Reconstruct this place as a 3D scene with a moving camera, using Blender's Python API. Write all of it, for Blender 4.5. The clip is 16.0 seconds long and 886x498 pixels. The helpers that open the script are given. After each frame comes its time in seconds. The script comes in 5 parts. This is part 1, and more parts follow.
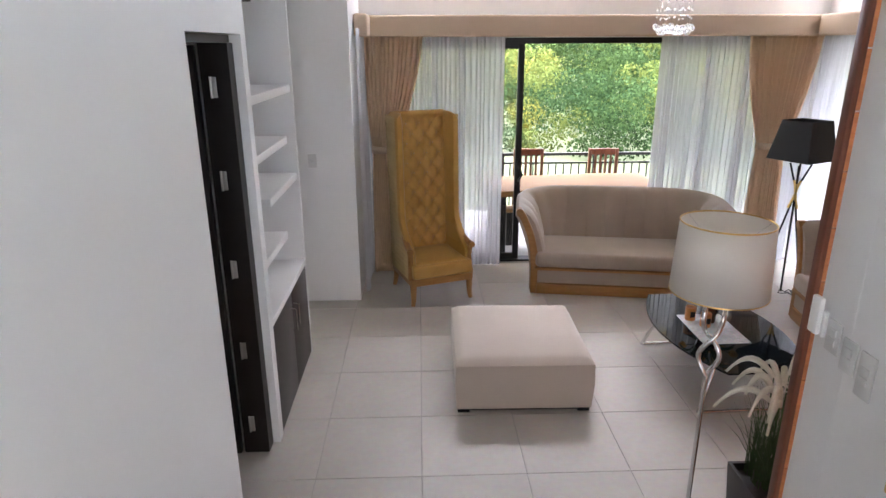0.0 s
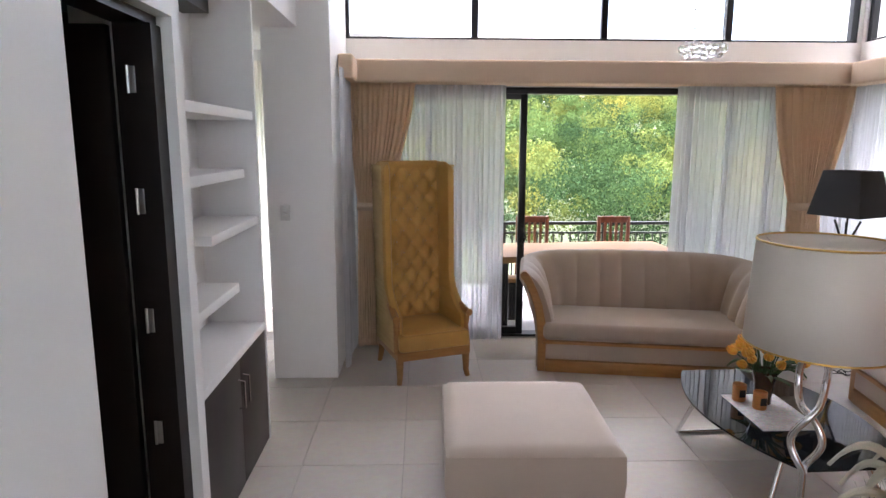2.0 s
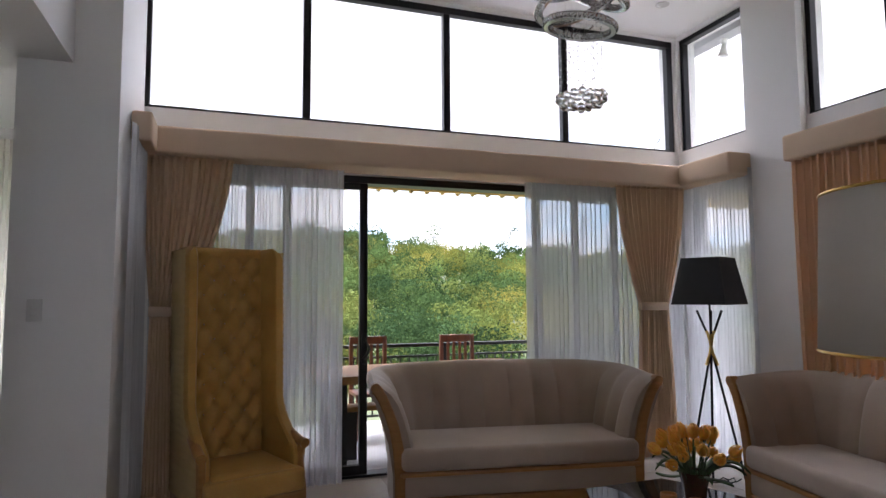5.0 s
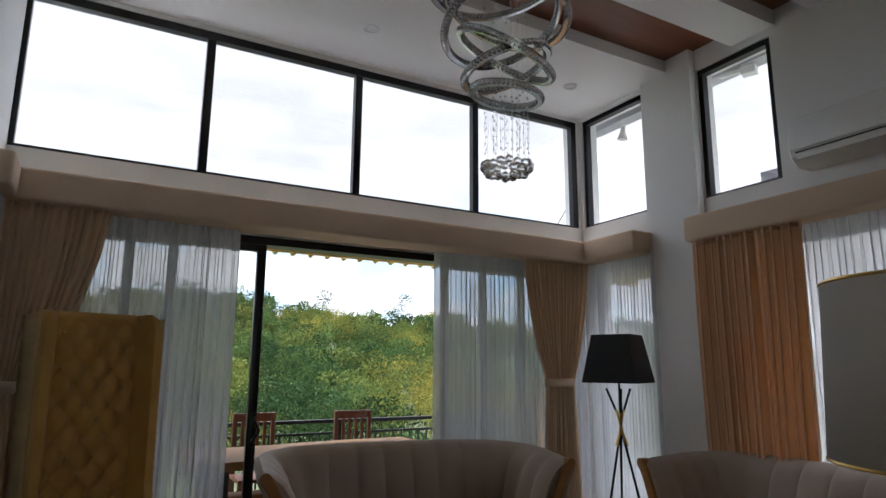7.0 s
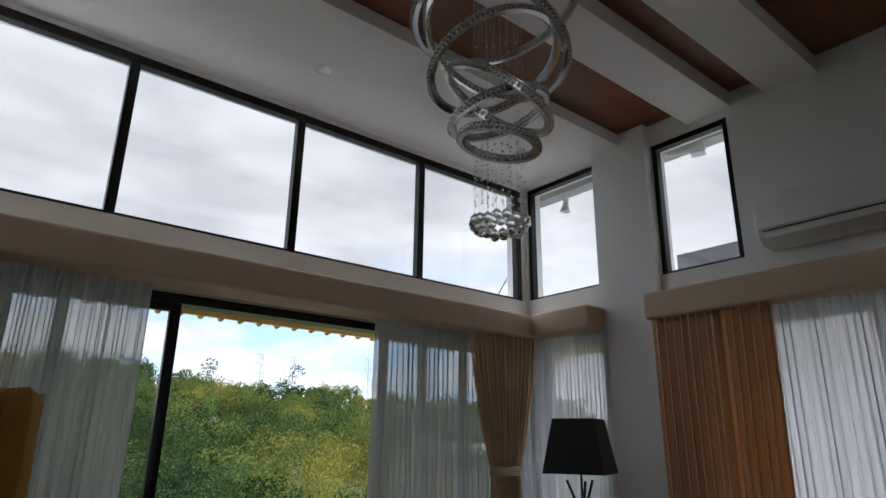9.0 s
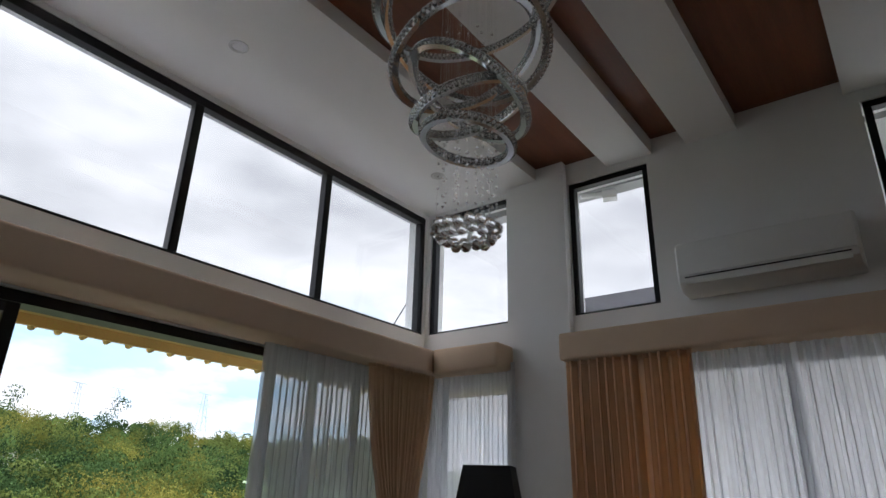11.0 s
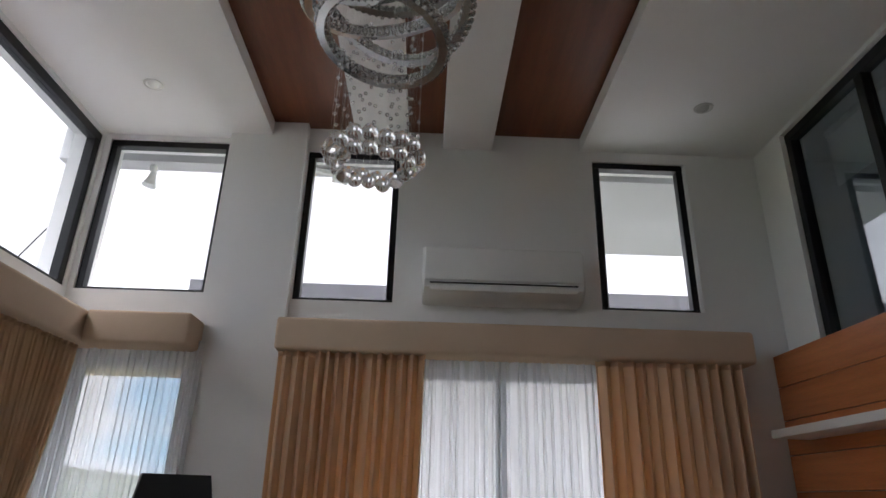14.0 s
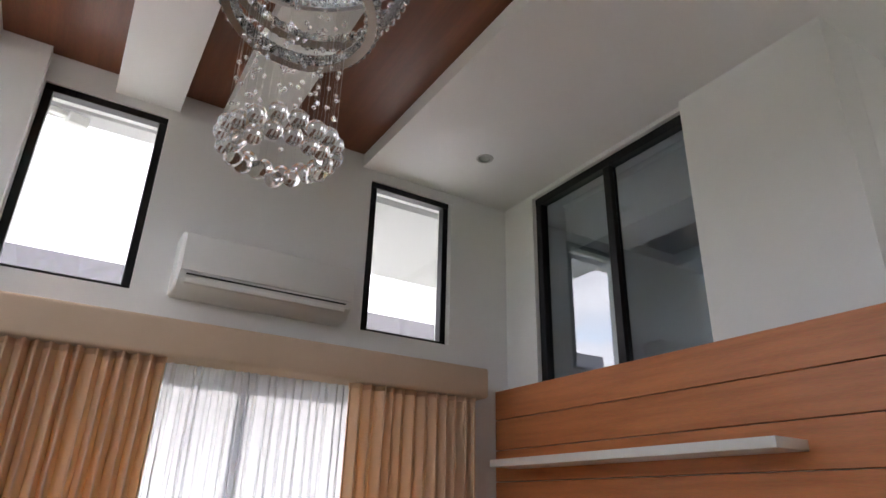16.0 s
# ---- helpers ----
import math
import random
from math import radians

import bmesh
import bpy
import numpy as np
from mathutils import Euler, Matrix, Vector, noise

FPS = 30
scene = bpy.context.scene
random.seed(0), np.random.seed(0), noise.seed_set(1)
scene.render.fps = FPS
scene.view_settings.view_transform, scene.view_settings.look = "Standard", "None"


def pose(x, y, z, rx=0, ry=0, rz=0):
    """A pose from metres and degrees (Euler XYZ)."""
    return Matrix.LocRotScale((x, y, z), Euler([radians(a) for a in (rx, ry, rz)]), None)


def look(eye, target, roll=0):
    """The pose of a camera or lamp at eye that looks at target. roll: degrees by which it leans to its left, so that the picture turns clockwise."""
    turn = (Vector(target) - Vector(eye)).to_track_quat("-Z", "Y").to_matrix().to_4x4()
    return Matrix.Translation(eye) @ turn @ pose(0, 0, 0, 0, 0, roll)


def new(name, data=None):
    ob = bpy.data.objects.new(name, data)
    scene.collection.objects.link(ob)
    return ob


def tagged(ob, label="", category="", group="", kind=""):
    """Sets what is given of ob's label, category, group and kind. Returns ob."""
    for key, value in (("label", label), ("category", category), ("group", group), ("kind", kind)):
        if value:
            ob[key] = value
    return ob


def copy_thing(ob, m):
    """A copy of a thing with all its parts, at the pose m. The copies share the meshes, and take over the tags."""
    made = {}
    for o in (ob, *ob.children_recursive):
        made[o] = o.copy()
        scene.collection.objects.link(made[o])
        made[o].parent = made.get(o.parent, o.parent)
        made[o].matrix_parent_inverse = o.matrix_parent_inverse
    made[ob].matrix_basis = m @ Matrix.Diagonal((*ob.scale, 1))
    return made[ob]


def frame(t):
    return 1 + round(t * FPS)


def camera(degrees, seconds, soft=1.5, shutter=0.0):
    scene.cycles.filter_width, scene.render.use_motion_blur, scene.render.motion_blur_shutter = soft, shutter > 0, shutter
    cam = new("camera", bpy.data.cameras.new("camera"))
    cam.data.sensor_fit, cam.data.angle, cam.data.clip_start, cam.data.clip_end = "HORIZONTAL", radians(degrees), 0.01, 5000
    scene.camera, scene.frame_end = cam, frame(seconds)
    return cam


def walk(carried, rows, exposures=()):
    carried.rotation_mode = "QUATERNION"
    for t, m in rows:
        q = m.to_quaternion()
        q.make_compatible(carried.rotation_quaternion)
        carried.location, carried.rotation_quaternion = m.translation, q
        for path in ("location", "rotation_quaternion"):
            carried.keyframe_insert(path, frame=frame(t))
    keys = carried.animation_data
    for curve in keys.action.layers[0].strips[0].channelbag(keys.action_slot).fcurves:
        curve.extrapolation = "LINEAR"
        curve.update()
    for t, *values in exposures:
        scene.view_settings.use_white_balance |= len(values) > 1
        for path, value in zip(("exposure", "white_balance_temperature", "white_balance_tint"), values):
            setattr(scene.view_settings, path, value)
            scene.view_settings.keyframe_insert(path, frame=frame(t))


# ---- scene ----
cam = camera(71.0, 16.0)
PATH = [
    (0, (0.017, 0.049, 2.324), (0.086, 1.949, 1.701), -0.2),
    (0.5, (0.028, 0.239, 2.246), (0.1, 2.17, 1.729), -0.1),
    (1, (0.066, 0.424, 2.148), (0.136, 2.367, 1.679), 0.0),
    (1.5, (0.129, 0.589, 2.021), (0.195, 2.54, 1.588), 0.1),
    (2, (0.115, 0.761, 1.897), (0.182, 2.731, 1.557), 0.2),
    (2.5, (0.096, 0.949, 1.803), (0.16, 2.927, 1.516), 0.1),
    (3, (0.109, 1.137, 1.71), (0.183, 3.119, 1.456), 0.1),
    (3.5, (0.047, 1.311, 1.603), (0.27, 3.291, 1.433), 0.2),
    (4, (0.066, 1.5, 1.517), (0.475, 3.455, 1.431), 0.2),
    (4.5, (0.045, 1.653, 1.46), (0.59, 3.577, 1.49), 0.3),
    (4.7, (0.027, 1.686, 1.404), (0.621, 3.594, 1.489), 0.0),
    (6.8, (0.02, 1.966, 1.447), (0.944, 3.704, 1.805), 0.5),
    (7, (0.016, 2.022, 1.454), (0.976, 3.737, 1.825), 0.4),
    (7.5, (0.027, 2.118, 1.487), (1.021, 3.791, 1.949), 0.5),
    (8, (-0.045, 2.289, 1.502), (1.007, 3.906, 2.032), 0.6),
    (8.5, (-0.062, 2.467, 1.52), (1.07, 4.017, 2.08), 0.8),
    (9, (-0.032, 2.643, 1.521), (1.164, 4.131, 2.119), 0.8),
    (9.2, (-0.02, 2.688, 1.513), (1.191, 4.154, 2.133), 0.8),
    (11.5, (0.036, 3.446, 1.543), (1.606, 4.436, 2.288), 1.5),
    (12, (0.079, 3.656, 1.561), (1.739, 4.481, 2.313), 1.2),
    (12.5, (0.162, 3.831, 1.581), (1.891, 4.497, 2.334), 1.3),
    (13, (0.186, 3.991, 1.537), (1.968, 4.46, 2.316), 1.7),
    (13.5, (0.241, 4.178, 1.563), (2.078, 4.381, 2.328), 1.5),
    (14, (0.34, 4.308, 1.617), (2.194, 4.271, 2.365), 1.6),
    (14.5, (0.381, 4.483, 1.656), (2.209, 4.176, 2.406), 1.6),
    (15, (0.448, 4.639, 1.672), (2.218, 4.094, 2.426), 1.5),
    (15.5, (0.524, 4.699, 1.703), (2.226, 3.981, 2.469), 1.6),
    (16, (0.589, 4.75, 1.725), (2.168, 3.8, 2.502), 1.6),
]
walk(cam, [(t, look(eye, target, roll)) for t, eye, target, roll in PATH],
     exposures=[(0.0, 3.4, 6600, 17), (0.5, 3.3, 6600, 17), (1.0, 3.0, 6600, 17), (2.0, 3.25, 6600, 18), (3.0, 3.2, 6600, 18), (3.5, 3.05, 6600, 18), (4.0, 2.75, 6600, 18),
                (4.7, 2.32, 6600, 18), (7.0, 1.45, 6500, 11), (8.0, 1.25, 6500, 11), (9.0, 0.97, 6500, 10), (11.5, 1.25, 6500, 11), (12.5, 1.4, 6500, 12),
                (13.5, 1.65, 6600, 12), (14.5, 2.05, 6700, 14), (15.5, 2.55, 6850, 16), (16.0, 2.7, 6900, 17)])

# ---- sky and sun ----
world = bpy.data.worlds.new("sky")
scene.world = world
world.use_nodes = True
wn, wl = world.node_tree.nodes, world.node_tree.links
wn.clear()
w_out, w_bg, w_sky = wn.new("ShaderNodeOutputWorld"), wn.new("ShaderNodeBackground"), wn.new("ShaderNodeTexSky")
w_sky.sky_type, w_sky.sun_disc = "NISHITA", False
w_sky.sun_elevation, w_sky.sun_rotation = radians(62), radians(200)
w_tc, w_noise, w_ramp, w_mix = wn.new("ShaderNodeTexCoord"), wn.new("ShaderNodeTexNoise"), wn.new("ShaderNodeValToRGB"), wn.new("ShaderNodeMix")
w_map = wn.new("ShaderNodeMapping")
w_map.inputs["Scale"].default_value = (1.6, 1.6, 4.5)
w_map.inputs["Location"].default_value = (0.3, 0.1, 0.35)
w_noise.inputs["Scale"].default_value, w_noise.inputs["Detail"].default_value = 2.2, 7.0
w_noise.inputs["Roughness"].default_value = 0.55
w_ramp.color_ramp.elements[0].position, w_ramp.color_ramp.elements[1].position = 0.36, 0.52
w_mix.data_type = "RGBA"
w_tone, w_shade = wn.new("ShaderNodeTexNoise"), wn.new("ShaderNodeValToRGB")
w_tone.inputs["Scale"].default_value, w_tone.inputs["Detail"].default_value = 3.1, 6.0
w_shade.color_ramp.elements[0].position, w_shade.color_ramp.elements[1].position = 0.3, 0.7
w_shade.color_ramp.elements[0].color = (8.8, 9.0, 9.5, 1)
w_shade.color_ramp.elements[1].color = (14.2, 14.3, 14.6, 1)
wl.new(w_tc.outputs["Generated"], w_map.inputs["Vector"])
wl.new(w_map.outputs["Vector"], w_noise.inputs["Vector"])
wl.new(w_map.outputs["Vector"], w_tone.inputs["Vector"])
wl.new(w_noise.outputs["Fac"], w_ramp.inputs["Fac"])
wl.new(w_tone.outputs["Fac"], w_shade.inputs["Fac"])
w_cover, w_low = wn.new("ShaderNodeMath"), wn.new("ShaderNodeMapRange")
w_cover.operation = "MAXIMUM"
w_low.inputs["From Min"].default_value, w_low.inputs["From Max"].default_value = 0.10, 0.30
wl.new(w_ramp.outputs["Color"], w_cover.inputs[0])
wl.new(w_low.outputs["Result"], w_cover.inputs[1])
wl.new(w_cover.outputs["Value"], w_mix.inputs["Factor"])

# cloud brightness by height: bright rim, grey middle, unseen zenith raised to light the rooms
w_sep, w_grad, w_mul = wn.new("ShaderNodeSeparateXYZ"), wn.new("ShaderNodeValToRGB"), wn.new("ShaderNodeMix")
while len(w_grad.color_ramp.elements) < 6:
    w_grad.color_ramp.elements.new(0.5)
for stop, (at, level) in zip(w_grad.color_ramp.elements, ((0.0, 0.48), (0.14, 0.40), (0.36, 0.26), (0.60, 0.29), (0.76, 1.6), (1.0, 6.5))):
    stop.position, stop.color = at, (level * 0.97, level, level * 1.06, 1)
w_blue = wn.new("ShaderNodeMix")
w_blue.data_type = "RGBA"
w_blue.inputs["Factor"].default_value = 0.75
w_blue.inputs["B"].default_value = (1.7, 3.7, 6.0, 1)
w_mul.data_type, w_mul.blend_type = "RGBA", "MULTIPLY"
w_mul.inputs["Factor"].default_value = 1.0
wl.new(w_sky.outputs["Color"], w_blue.inputs["A"])
wl.new(w_blue.outputs["Result"], w_mix.inputs["A"])
wl.new(w_tc.outputs["Generated"], w_sep.inputs["Vector"])
wl.new(w_sep.outputs["Z"], w_grad.inputs["Fac"])
wl.new(w_sep.outputs["Z"], w_low.inputs["Value"])
wl.new(w_shade.outputs["Color"], w_mul.inputs["A"])
wl.new(w_grad.outputs["Color"], w_mul.inputs["B"])
wl.new(w_mul.outputs["Result"], w_mix.inputs["B"])
wl.new(w_mix.outputs["Result"], w_bg.inputs["Color"])
w_bg.inputs["Strength"].default_value = 0.13
wl.new(w_bg.outputs["Background"], w_out.inputs["Surface"])
sun = new("sun", bpy.data.lights.new("sun", "SUN"))
sun.data.energy, sun.data.angle, sun.data.color = 1.5, radians(12), (1.0, 0.96, 0.9)
sun.matrix_world = look((0, 0, 30), (20, 20, 0))


# ---- materials ----
def material(name, rgb, rough=0.5, metal=0.0, vary=0.08, scale=6.0, bump=0.1, bump_scale=60.0, stretch=(1, 1, 1), rgb2=None, per_piece=0.0,
             transmission=0.0, coat=0.0, sheen=0.0, ior=1.45, emit=None):
    """A surface with colour variation at two scales and fine relief."""
    mat = bpy.data.materials.new(name)
    mat.use_nodes = True
    n, l = mat.node_tree.nodes, mat.node_tree.links
    b = n["Principled BSDF"]
    b.inputs["Roughness"].default_value, b.inputs["Metallic"].default_value = rough, metal
    b.inputs["Transmission Weight"].default_value, b.inputs["IOR"].default_value = transmission, ior
    b.inputs["Coat Weight"].default_value, b.inputs["Sheen Weight"].default_value = coat, sheen
    tc, mp = n.new("ShaderNodeTexCoord"), n.new("ShaderNodeMapping")
    mp.inputs["Scale"].default_value = stretch
    l.new(tc.outputs["Object"], mp.inputs["Vector"])
    big, fine, ramp = n.new("ShaderNodeTexNoise"), n.new("ShaderNodeTexNoise"), n.new("ShaderNodeValToRGB")
    big.inputs["Scale"].default_value, big.inputs["Detail"].default_value = scale, 5.0
    fine.inputs["Scale"].default_value, fine.inputs["Detail"].default_value = bump_scale, 3.0
    for t in (big, fine):
        l.new(mp.outputs["Vector"], t.inputs["Vector"])
    lo = rgb2 or [c * (1 - vary) for c in rgb]
    ramp.color_ramp.elements[0].position, ramp.color_ramp.elements[1].position = 0.3, 0.7
    ramp.color_ramp.elements[0].color, ramp.color_ramp.elements[1].color = (*lo, 1), (*rgb, 1)
    l.new(big.outputs["Fac"], ramp.inputs["Fac"])
    mix = n.new("ShaderNodeMix")
    mix.data_type, mix.blend_type = "RGBA", "OVERLAY"
    mix.inputs["Factor"].default_value = min(0.5, vary * 1.5)
    l.new(ramp.outputs["Color"], mix.inputs["A"])
    l.new(fine.outputs["Color"], mix.inputs["B"])
    hsv = n.new("ShaderNodeHueSaturation")
    hsv.inputs["Saturation"].default_value = 1.0
    l.new(mix.outputs["Result"], hsv.inputs["Color"])
    if per_piece:
        info, rng = n.new("ShaderNodeObjectInfo"), n.new("ShaderNodeMapRange")
        rng.inputs["To Min"].default_value, rng.inputs["To Max"].default_value = 1 - per_piece, 1 + per_piece
        l.new(info.outputs["Random"], rng.inputs["Value"])
        l.new(rng.outputs["Result"], hsv.inputs["Value"])
    l.new(hsv.outputs["Color"], b.inputs["Base Color"])
    if bump:
        bp = n.new("ShaderNodeBump")
        bp.inputs["Strength"].default_value, bp.inputs["Distance"].default_value = bump, 0.004
        l.new(fine.outputs["Fac"], bp.inputs["Height"])
        l.new(bp.outputs["Normal"], b.inputs["Normal"])
    if emit:
        b.inputs["Emission Color"].default_value, b.inputs["Emission Strength"].default_value = (*rgb, 1), emit
    return mat


def fabric_light(name, rgb, through_rgb, translucent, clear, weave=900.0):
    """Thin cloth: diffuse, partly translucent, partly open weave."""
    mat = bpy.data.materials.new(name)
    mat.use_nodes = True
    n, l = mat.node_tree.nodes, mat.node_tree.links
    n.clear()
    out, dif, tra, opn = n.new("ShaderNodeOutputMaterial"), n.new("ShaderNodeBsdfDiffuse"), n.new("ShaderNodeBsdfTranslucent"), n.new("ShaderNodeBsdfTransparent")
    m1, m2, tc, mp, ns, rng = n.new("ShaderNodeMixShader"), n.new("ShaderNodeMixShader"), n.new("ShaderNodeTexCoord"), n.new("ShaderNodeMapping"), n.new("ShaderNodeTexNoise"), n.new("ShaderNodeMapRange")
    dif.inputs["Color"].default_value, tra.inputs["Color"].default_value = (*rgb, 1), (*through_rgb, 1)
    mp.inputs["Scale"].default_value = (1, 1, 0.04)
    ns.inputs["Scale"].default_value, ns.inputs["Detail"].default_value = weave * 0.06, 4.0
    rng.inputs["From Min"].default_value, rng.inputs["From Max"].default_value = 0.3, 0.7
    rng.inputs["To Min"].default_value, rng.inputs["To Max"].default_value = clear * 0.7, clear * 1.3
    l.new(tc.outputs["Object"], mp.inputs["Vector"])
    l.new(mp.outputs["Vector"], ns.inputs["Vector"])
    l.new(ns.outputs["Fac"], rng.inputs["Value"])
    m1.inputs["Fac"].default_value = translucent
    l.new(dif.outputs["BSDF"], m1.inputs[1])
    l.new(tra.outputs["BSDF"], m1.inputs[2])
    l.new(rng.outputs["Result"], m2.inputs["Fac"])
    l.new(m1.outputs["Shader"], m2.inputs[1])
    l.new(opn.outputs["BSDF"], m2.inputs[2])
    l.new(m2.outputs["Shader"], out.inputs["Surface"])
    return mat


def pane_glass(name, tint=(1, 1, 1), gloss=0.03):
    """Window glass: clear with a slight gloss."""
    mat = bpy.data.materials.new(name)
    mat.use_nodes = True
    n, l = mat.node_tree.nodes, mat.node_tree.links
    n.clear()
    out, opn, gls, mix = n.new("ShaderNodeOutputMaterial"), n.new("ShaderNodeBsdfTransparent"), n.new("ShaderNodeBsdfGlossy"), n.new("ShaderNodeMixShader")
    opn.inputs["Color"].default_value = (*tint, 1)
    gls.inputs["Roughness"].default_value = 0.01
    mix.inputs["Fac"].default_value = gloss
    l.new(opn.outputs["BSDF"], mix.inputs[1])
    l.new(gls.outputs["BSDF"], mix.inputs[2])
    l.new(mix.outputs["Shader"], out.inputs["Surface"])
    return mat


def foliage(name, rgb, rgb2):
    mat = bpy.data.materials.new(name)
    mat.use_nodes = True
    n, l = mat.node_tree.nodes, mat.node_tree.links
    n.clear()
    out, dif, tra, mix = n.new("ShaderNodeOutputMaterial"), n.new("ShaderNodeBsdfDiffuse"), n.new("ShaderNodeBsdfTranslucent"), n.new("ShaderNodeMixShader")
    geo, ramp, att = n.new("ShaderNodeNewGeometry"), n.new("ShaderNodeMix"), n.new("ShaderNodeVertexColor")
    att.layer_name = "species"
    ramp.data_type, ramp.blend_type = "RGBA", "MULTIPLY"
    rr = n.new("ShaderNodeValToRGB")
    rr.color_ramp.elements[0].color, rr.color_ramp.elements[1].color = (*rgb2, 1), (*rgb, 1)
    l.new(geo.outputs["Random Per Island"], rr.inputs["Fac"])
    ramp.inputs["Factor"].default_value = 1.0
    l.new(rr.outputs["Color"], ramp.inputs["A"])
    l.new(att.outputs["Color"], ramp.inputs["B"])
    l.new(ramp.outputs["Result"], dif.inputs["Color"])
    l.new(ramp.outputs["Result"], tra.inputs["Color"])
    mix.inputs["Fac"].default_value = 0.22
    l.new(dif.outputs["BSDF"], mix.inputs[1])
    l.new(tra.outputs["BSDF"], mix.inputs[2])
    l.new(mix.outputs["Shader"], out.inputs["Surface"])
    return mat


M_WALL = material("white_paint", (0.84, 0.84, 0.83), 0.55, vary=0.04, scale=1.2, bump=0.06, bump_scale=90)
M_CEIL = material("ceiling_paint", (0.86, 0.85, 0.83), 0.6, vary=0.03, scale=1.0, bump=0.05, bump_scale=80)
M_TILE = material("floor_tile", (0.55, 0.51, 0.465), 0.36, vary=0.08, scale=2.4, bump=0.015, bump_scale=25, per_piece=0.03)
M_GROUT = material("grout", (0.40, 0.375, 0.35), 0.9, vary=0.1, scale=10)
M_BLACK = material("black_aluminium", (0.012, 0.012, 0.014), 0.35, metal=0.3, vary=0.1, scale=8, bump=0.03)
M_IRON = material("black_iron", (0.015, 0.015, 0.016), 0.45, metal=0.4, vary=0.1, bump=0.1)
M_WOOD = material("red_brown_wood", (0.60, 0.22, 0.085), 0.36, vary=0.2, scale=3.0, bump=0.06, bump_scale=40, stretch=(0.6, 6, 9), rgb2=(0.45, 0.15, 0.054), per_piece=0.12)
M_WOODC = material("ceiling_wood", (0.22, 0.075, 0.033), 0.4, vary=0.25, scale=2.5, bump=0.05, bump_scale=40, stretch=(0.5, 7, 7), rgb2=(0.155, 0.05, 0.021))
M_DARK = material("dark_brown_laminate", (0.035, 0.026, 0.022), 0.4, vary=0.2, scale=4, bump=0.05, bump_scale=60, stretch=(8, 8, 0.6))
# dark door wood; on the side room walls it stands for missing light
M_DOOR_GLOOM = material("dark_door_wood_and_room_gloom", (0.014, 0.007, 0.005), 0.45, vary=0.25, scale=4, stretch=(8, 8, 0.6), bump=0.05)
M_STEEL = material("polished_steel", (0.72, 0.72, 0.72), 0.12, metal=1.0, vary=0.04, bump=0.0)
M_BRUSHED = material("brushed_steel", (0.6, 0.58, 0.55), 0.3, metal=1.0, vary=0.06, bump=0.02)
M_GOLD = material("brushed_gold", (0.65, 0.42, 0.12), 0.28, metal=1.0, vary=0.06, bump=0.02)
M_PINE = material("honey_wood_trim", (0.40, 0.205, 0.065), 0.36, vary=0.2, scale=4, bump=0.04, bump_scale=40, stretch=(1, 8, 8), rgb2=(0.31, 0.145, 0.042))
M_MUSTARD = material("mustard_leather", (0.52, 0.305, 0.085), 0.40, vary=0.14, scale=7, bump=0.16, bump_scale=130, rgb2=(0.45, 0.255, 0.066))
M_PLEAT = material("cream_pleated_cloth", (0.55, 0.40, 0.20), 0.8, vary=0.1, scale=12, bump=0.2, bump_scale=200)
M_VELVET = material("beige_velvet", (0.40, 0.315, 0.245), 0.75, vary=0.12, scale=4, bump=0.12, bump_scale=220, sheen=0.5)
M_VELVET2 = material("beige_seat_velvet", (0.43, 0.35, 0.285), 0.75, vary=0.1, scale=5, bump=0.12, bump_scale=220, sheen=0.5)
M_OTTO = material("cream_ottoman_cloth", (0.55, 0.46, 0.385), 0.8, vary=0.07, scale=3, bump=0.12, bump_scale=240, sheen=0.4)
M_PEACH = fabric_light("peach_curtain", (0.80, 0.625, 0.44), (0.92, 0.70, 0.52), 0.36, 0.0)
# same peach cloth, its orange daylight glow put into the translucent colour
M_PEACH_GLOW = fabric_light("peach_curtain_backlit_tint", (0.82, 0.62, 0.44), (0.95, 0.42, 0.11), 0.20, 0.0)
M_VAL = material("peach_valance_cloth", (0.67, 0.51, 0.37), 0.85, vary=0.05, scale=5, bump=0.1, bump_scale=260)
M_SHEER = fabric_light("white_sheer", (0.80, 0.81, 0.84), (0.74, 0.76, 0.80), 0.40, 0.22)
M_GLASS = pane_glass("window_glass")
M_GLASSR = pane_glass("room_glass", (0.80, 0.87, 0.92), 0.22)
M_SMOKE = material("black_glass", (0.008, 0.010, 0.012), 0.03, vary=0.05, bump=0.0, ior=1.38)
M_SHADE = fabric_light("ivory_shade", (0.86, 0.83, 0.78), (0.88, 0.85, 0.79), 0.45, 0.0)
M_BSHADE = material("black_shade", (0.012, 0.012, 0.016), 0.55, vary=0.1, bump=0.1, bump_scale=240)
M_WHITE = material("white_plastic", (0.80, 0.80, 0.78), 0.35, vary=0.03, scale=3, bump=0.0)
M_SWITCH = material("grey_switch_plastic", (0.66, 0.66, 0.64), 0.4, vary=0.04, scale=5, bump=0.0)
M_CRYSTAL = material("crystal", (1, 1, 1), 0.0, vary=0.0, bump=0.0, transmission=1.0, ior=1.5)
M_CHROMEB = material("smoked_crystal_ball", (0.88, 0.87, 0.86), 0.0, vary=0.0, bump=0.0, transmission=1.0, ior=1.52)
M_TULIP = material("orange_petal", (0.85, 0.36, 0.03), 0.5, vary=0.25, scale=30, bump=0.05, rgb2=(0.9, 0.5, 0.08))
M_LEAF = material("dark_leaf", (0.05, 0.10, 0.03), 0.5, vary=0.3, scale=30, bump=0.1)
M_PALM = material("palm_leaf", (0.045, 0.085, 0.022), 0.45, vary=0.3, scale=8, bump=0.05)
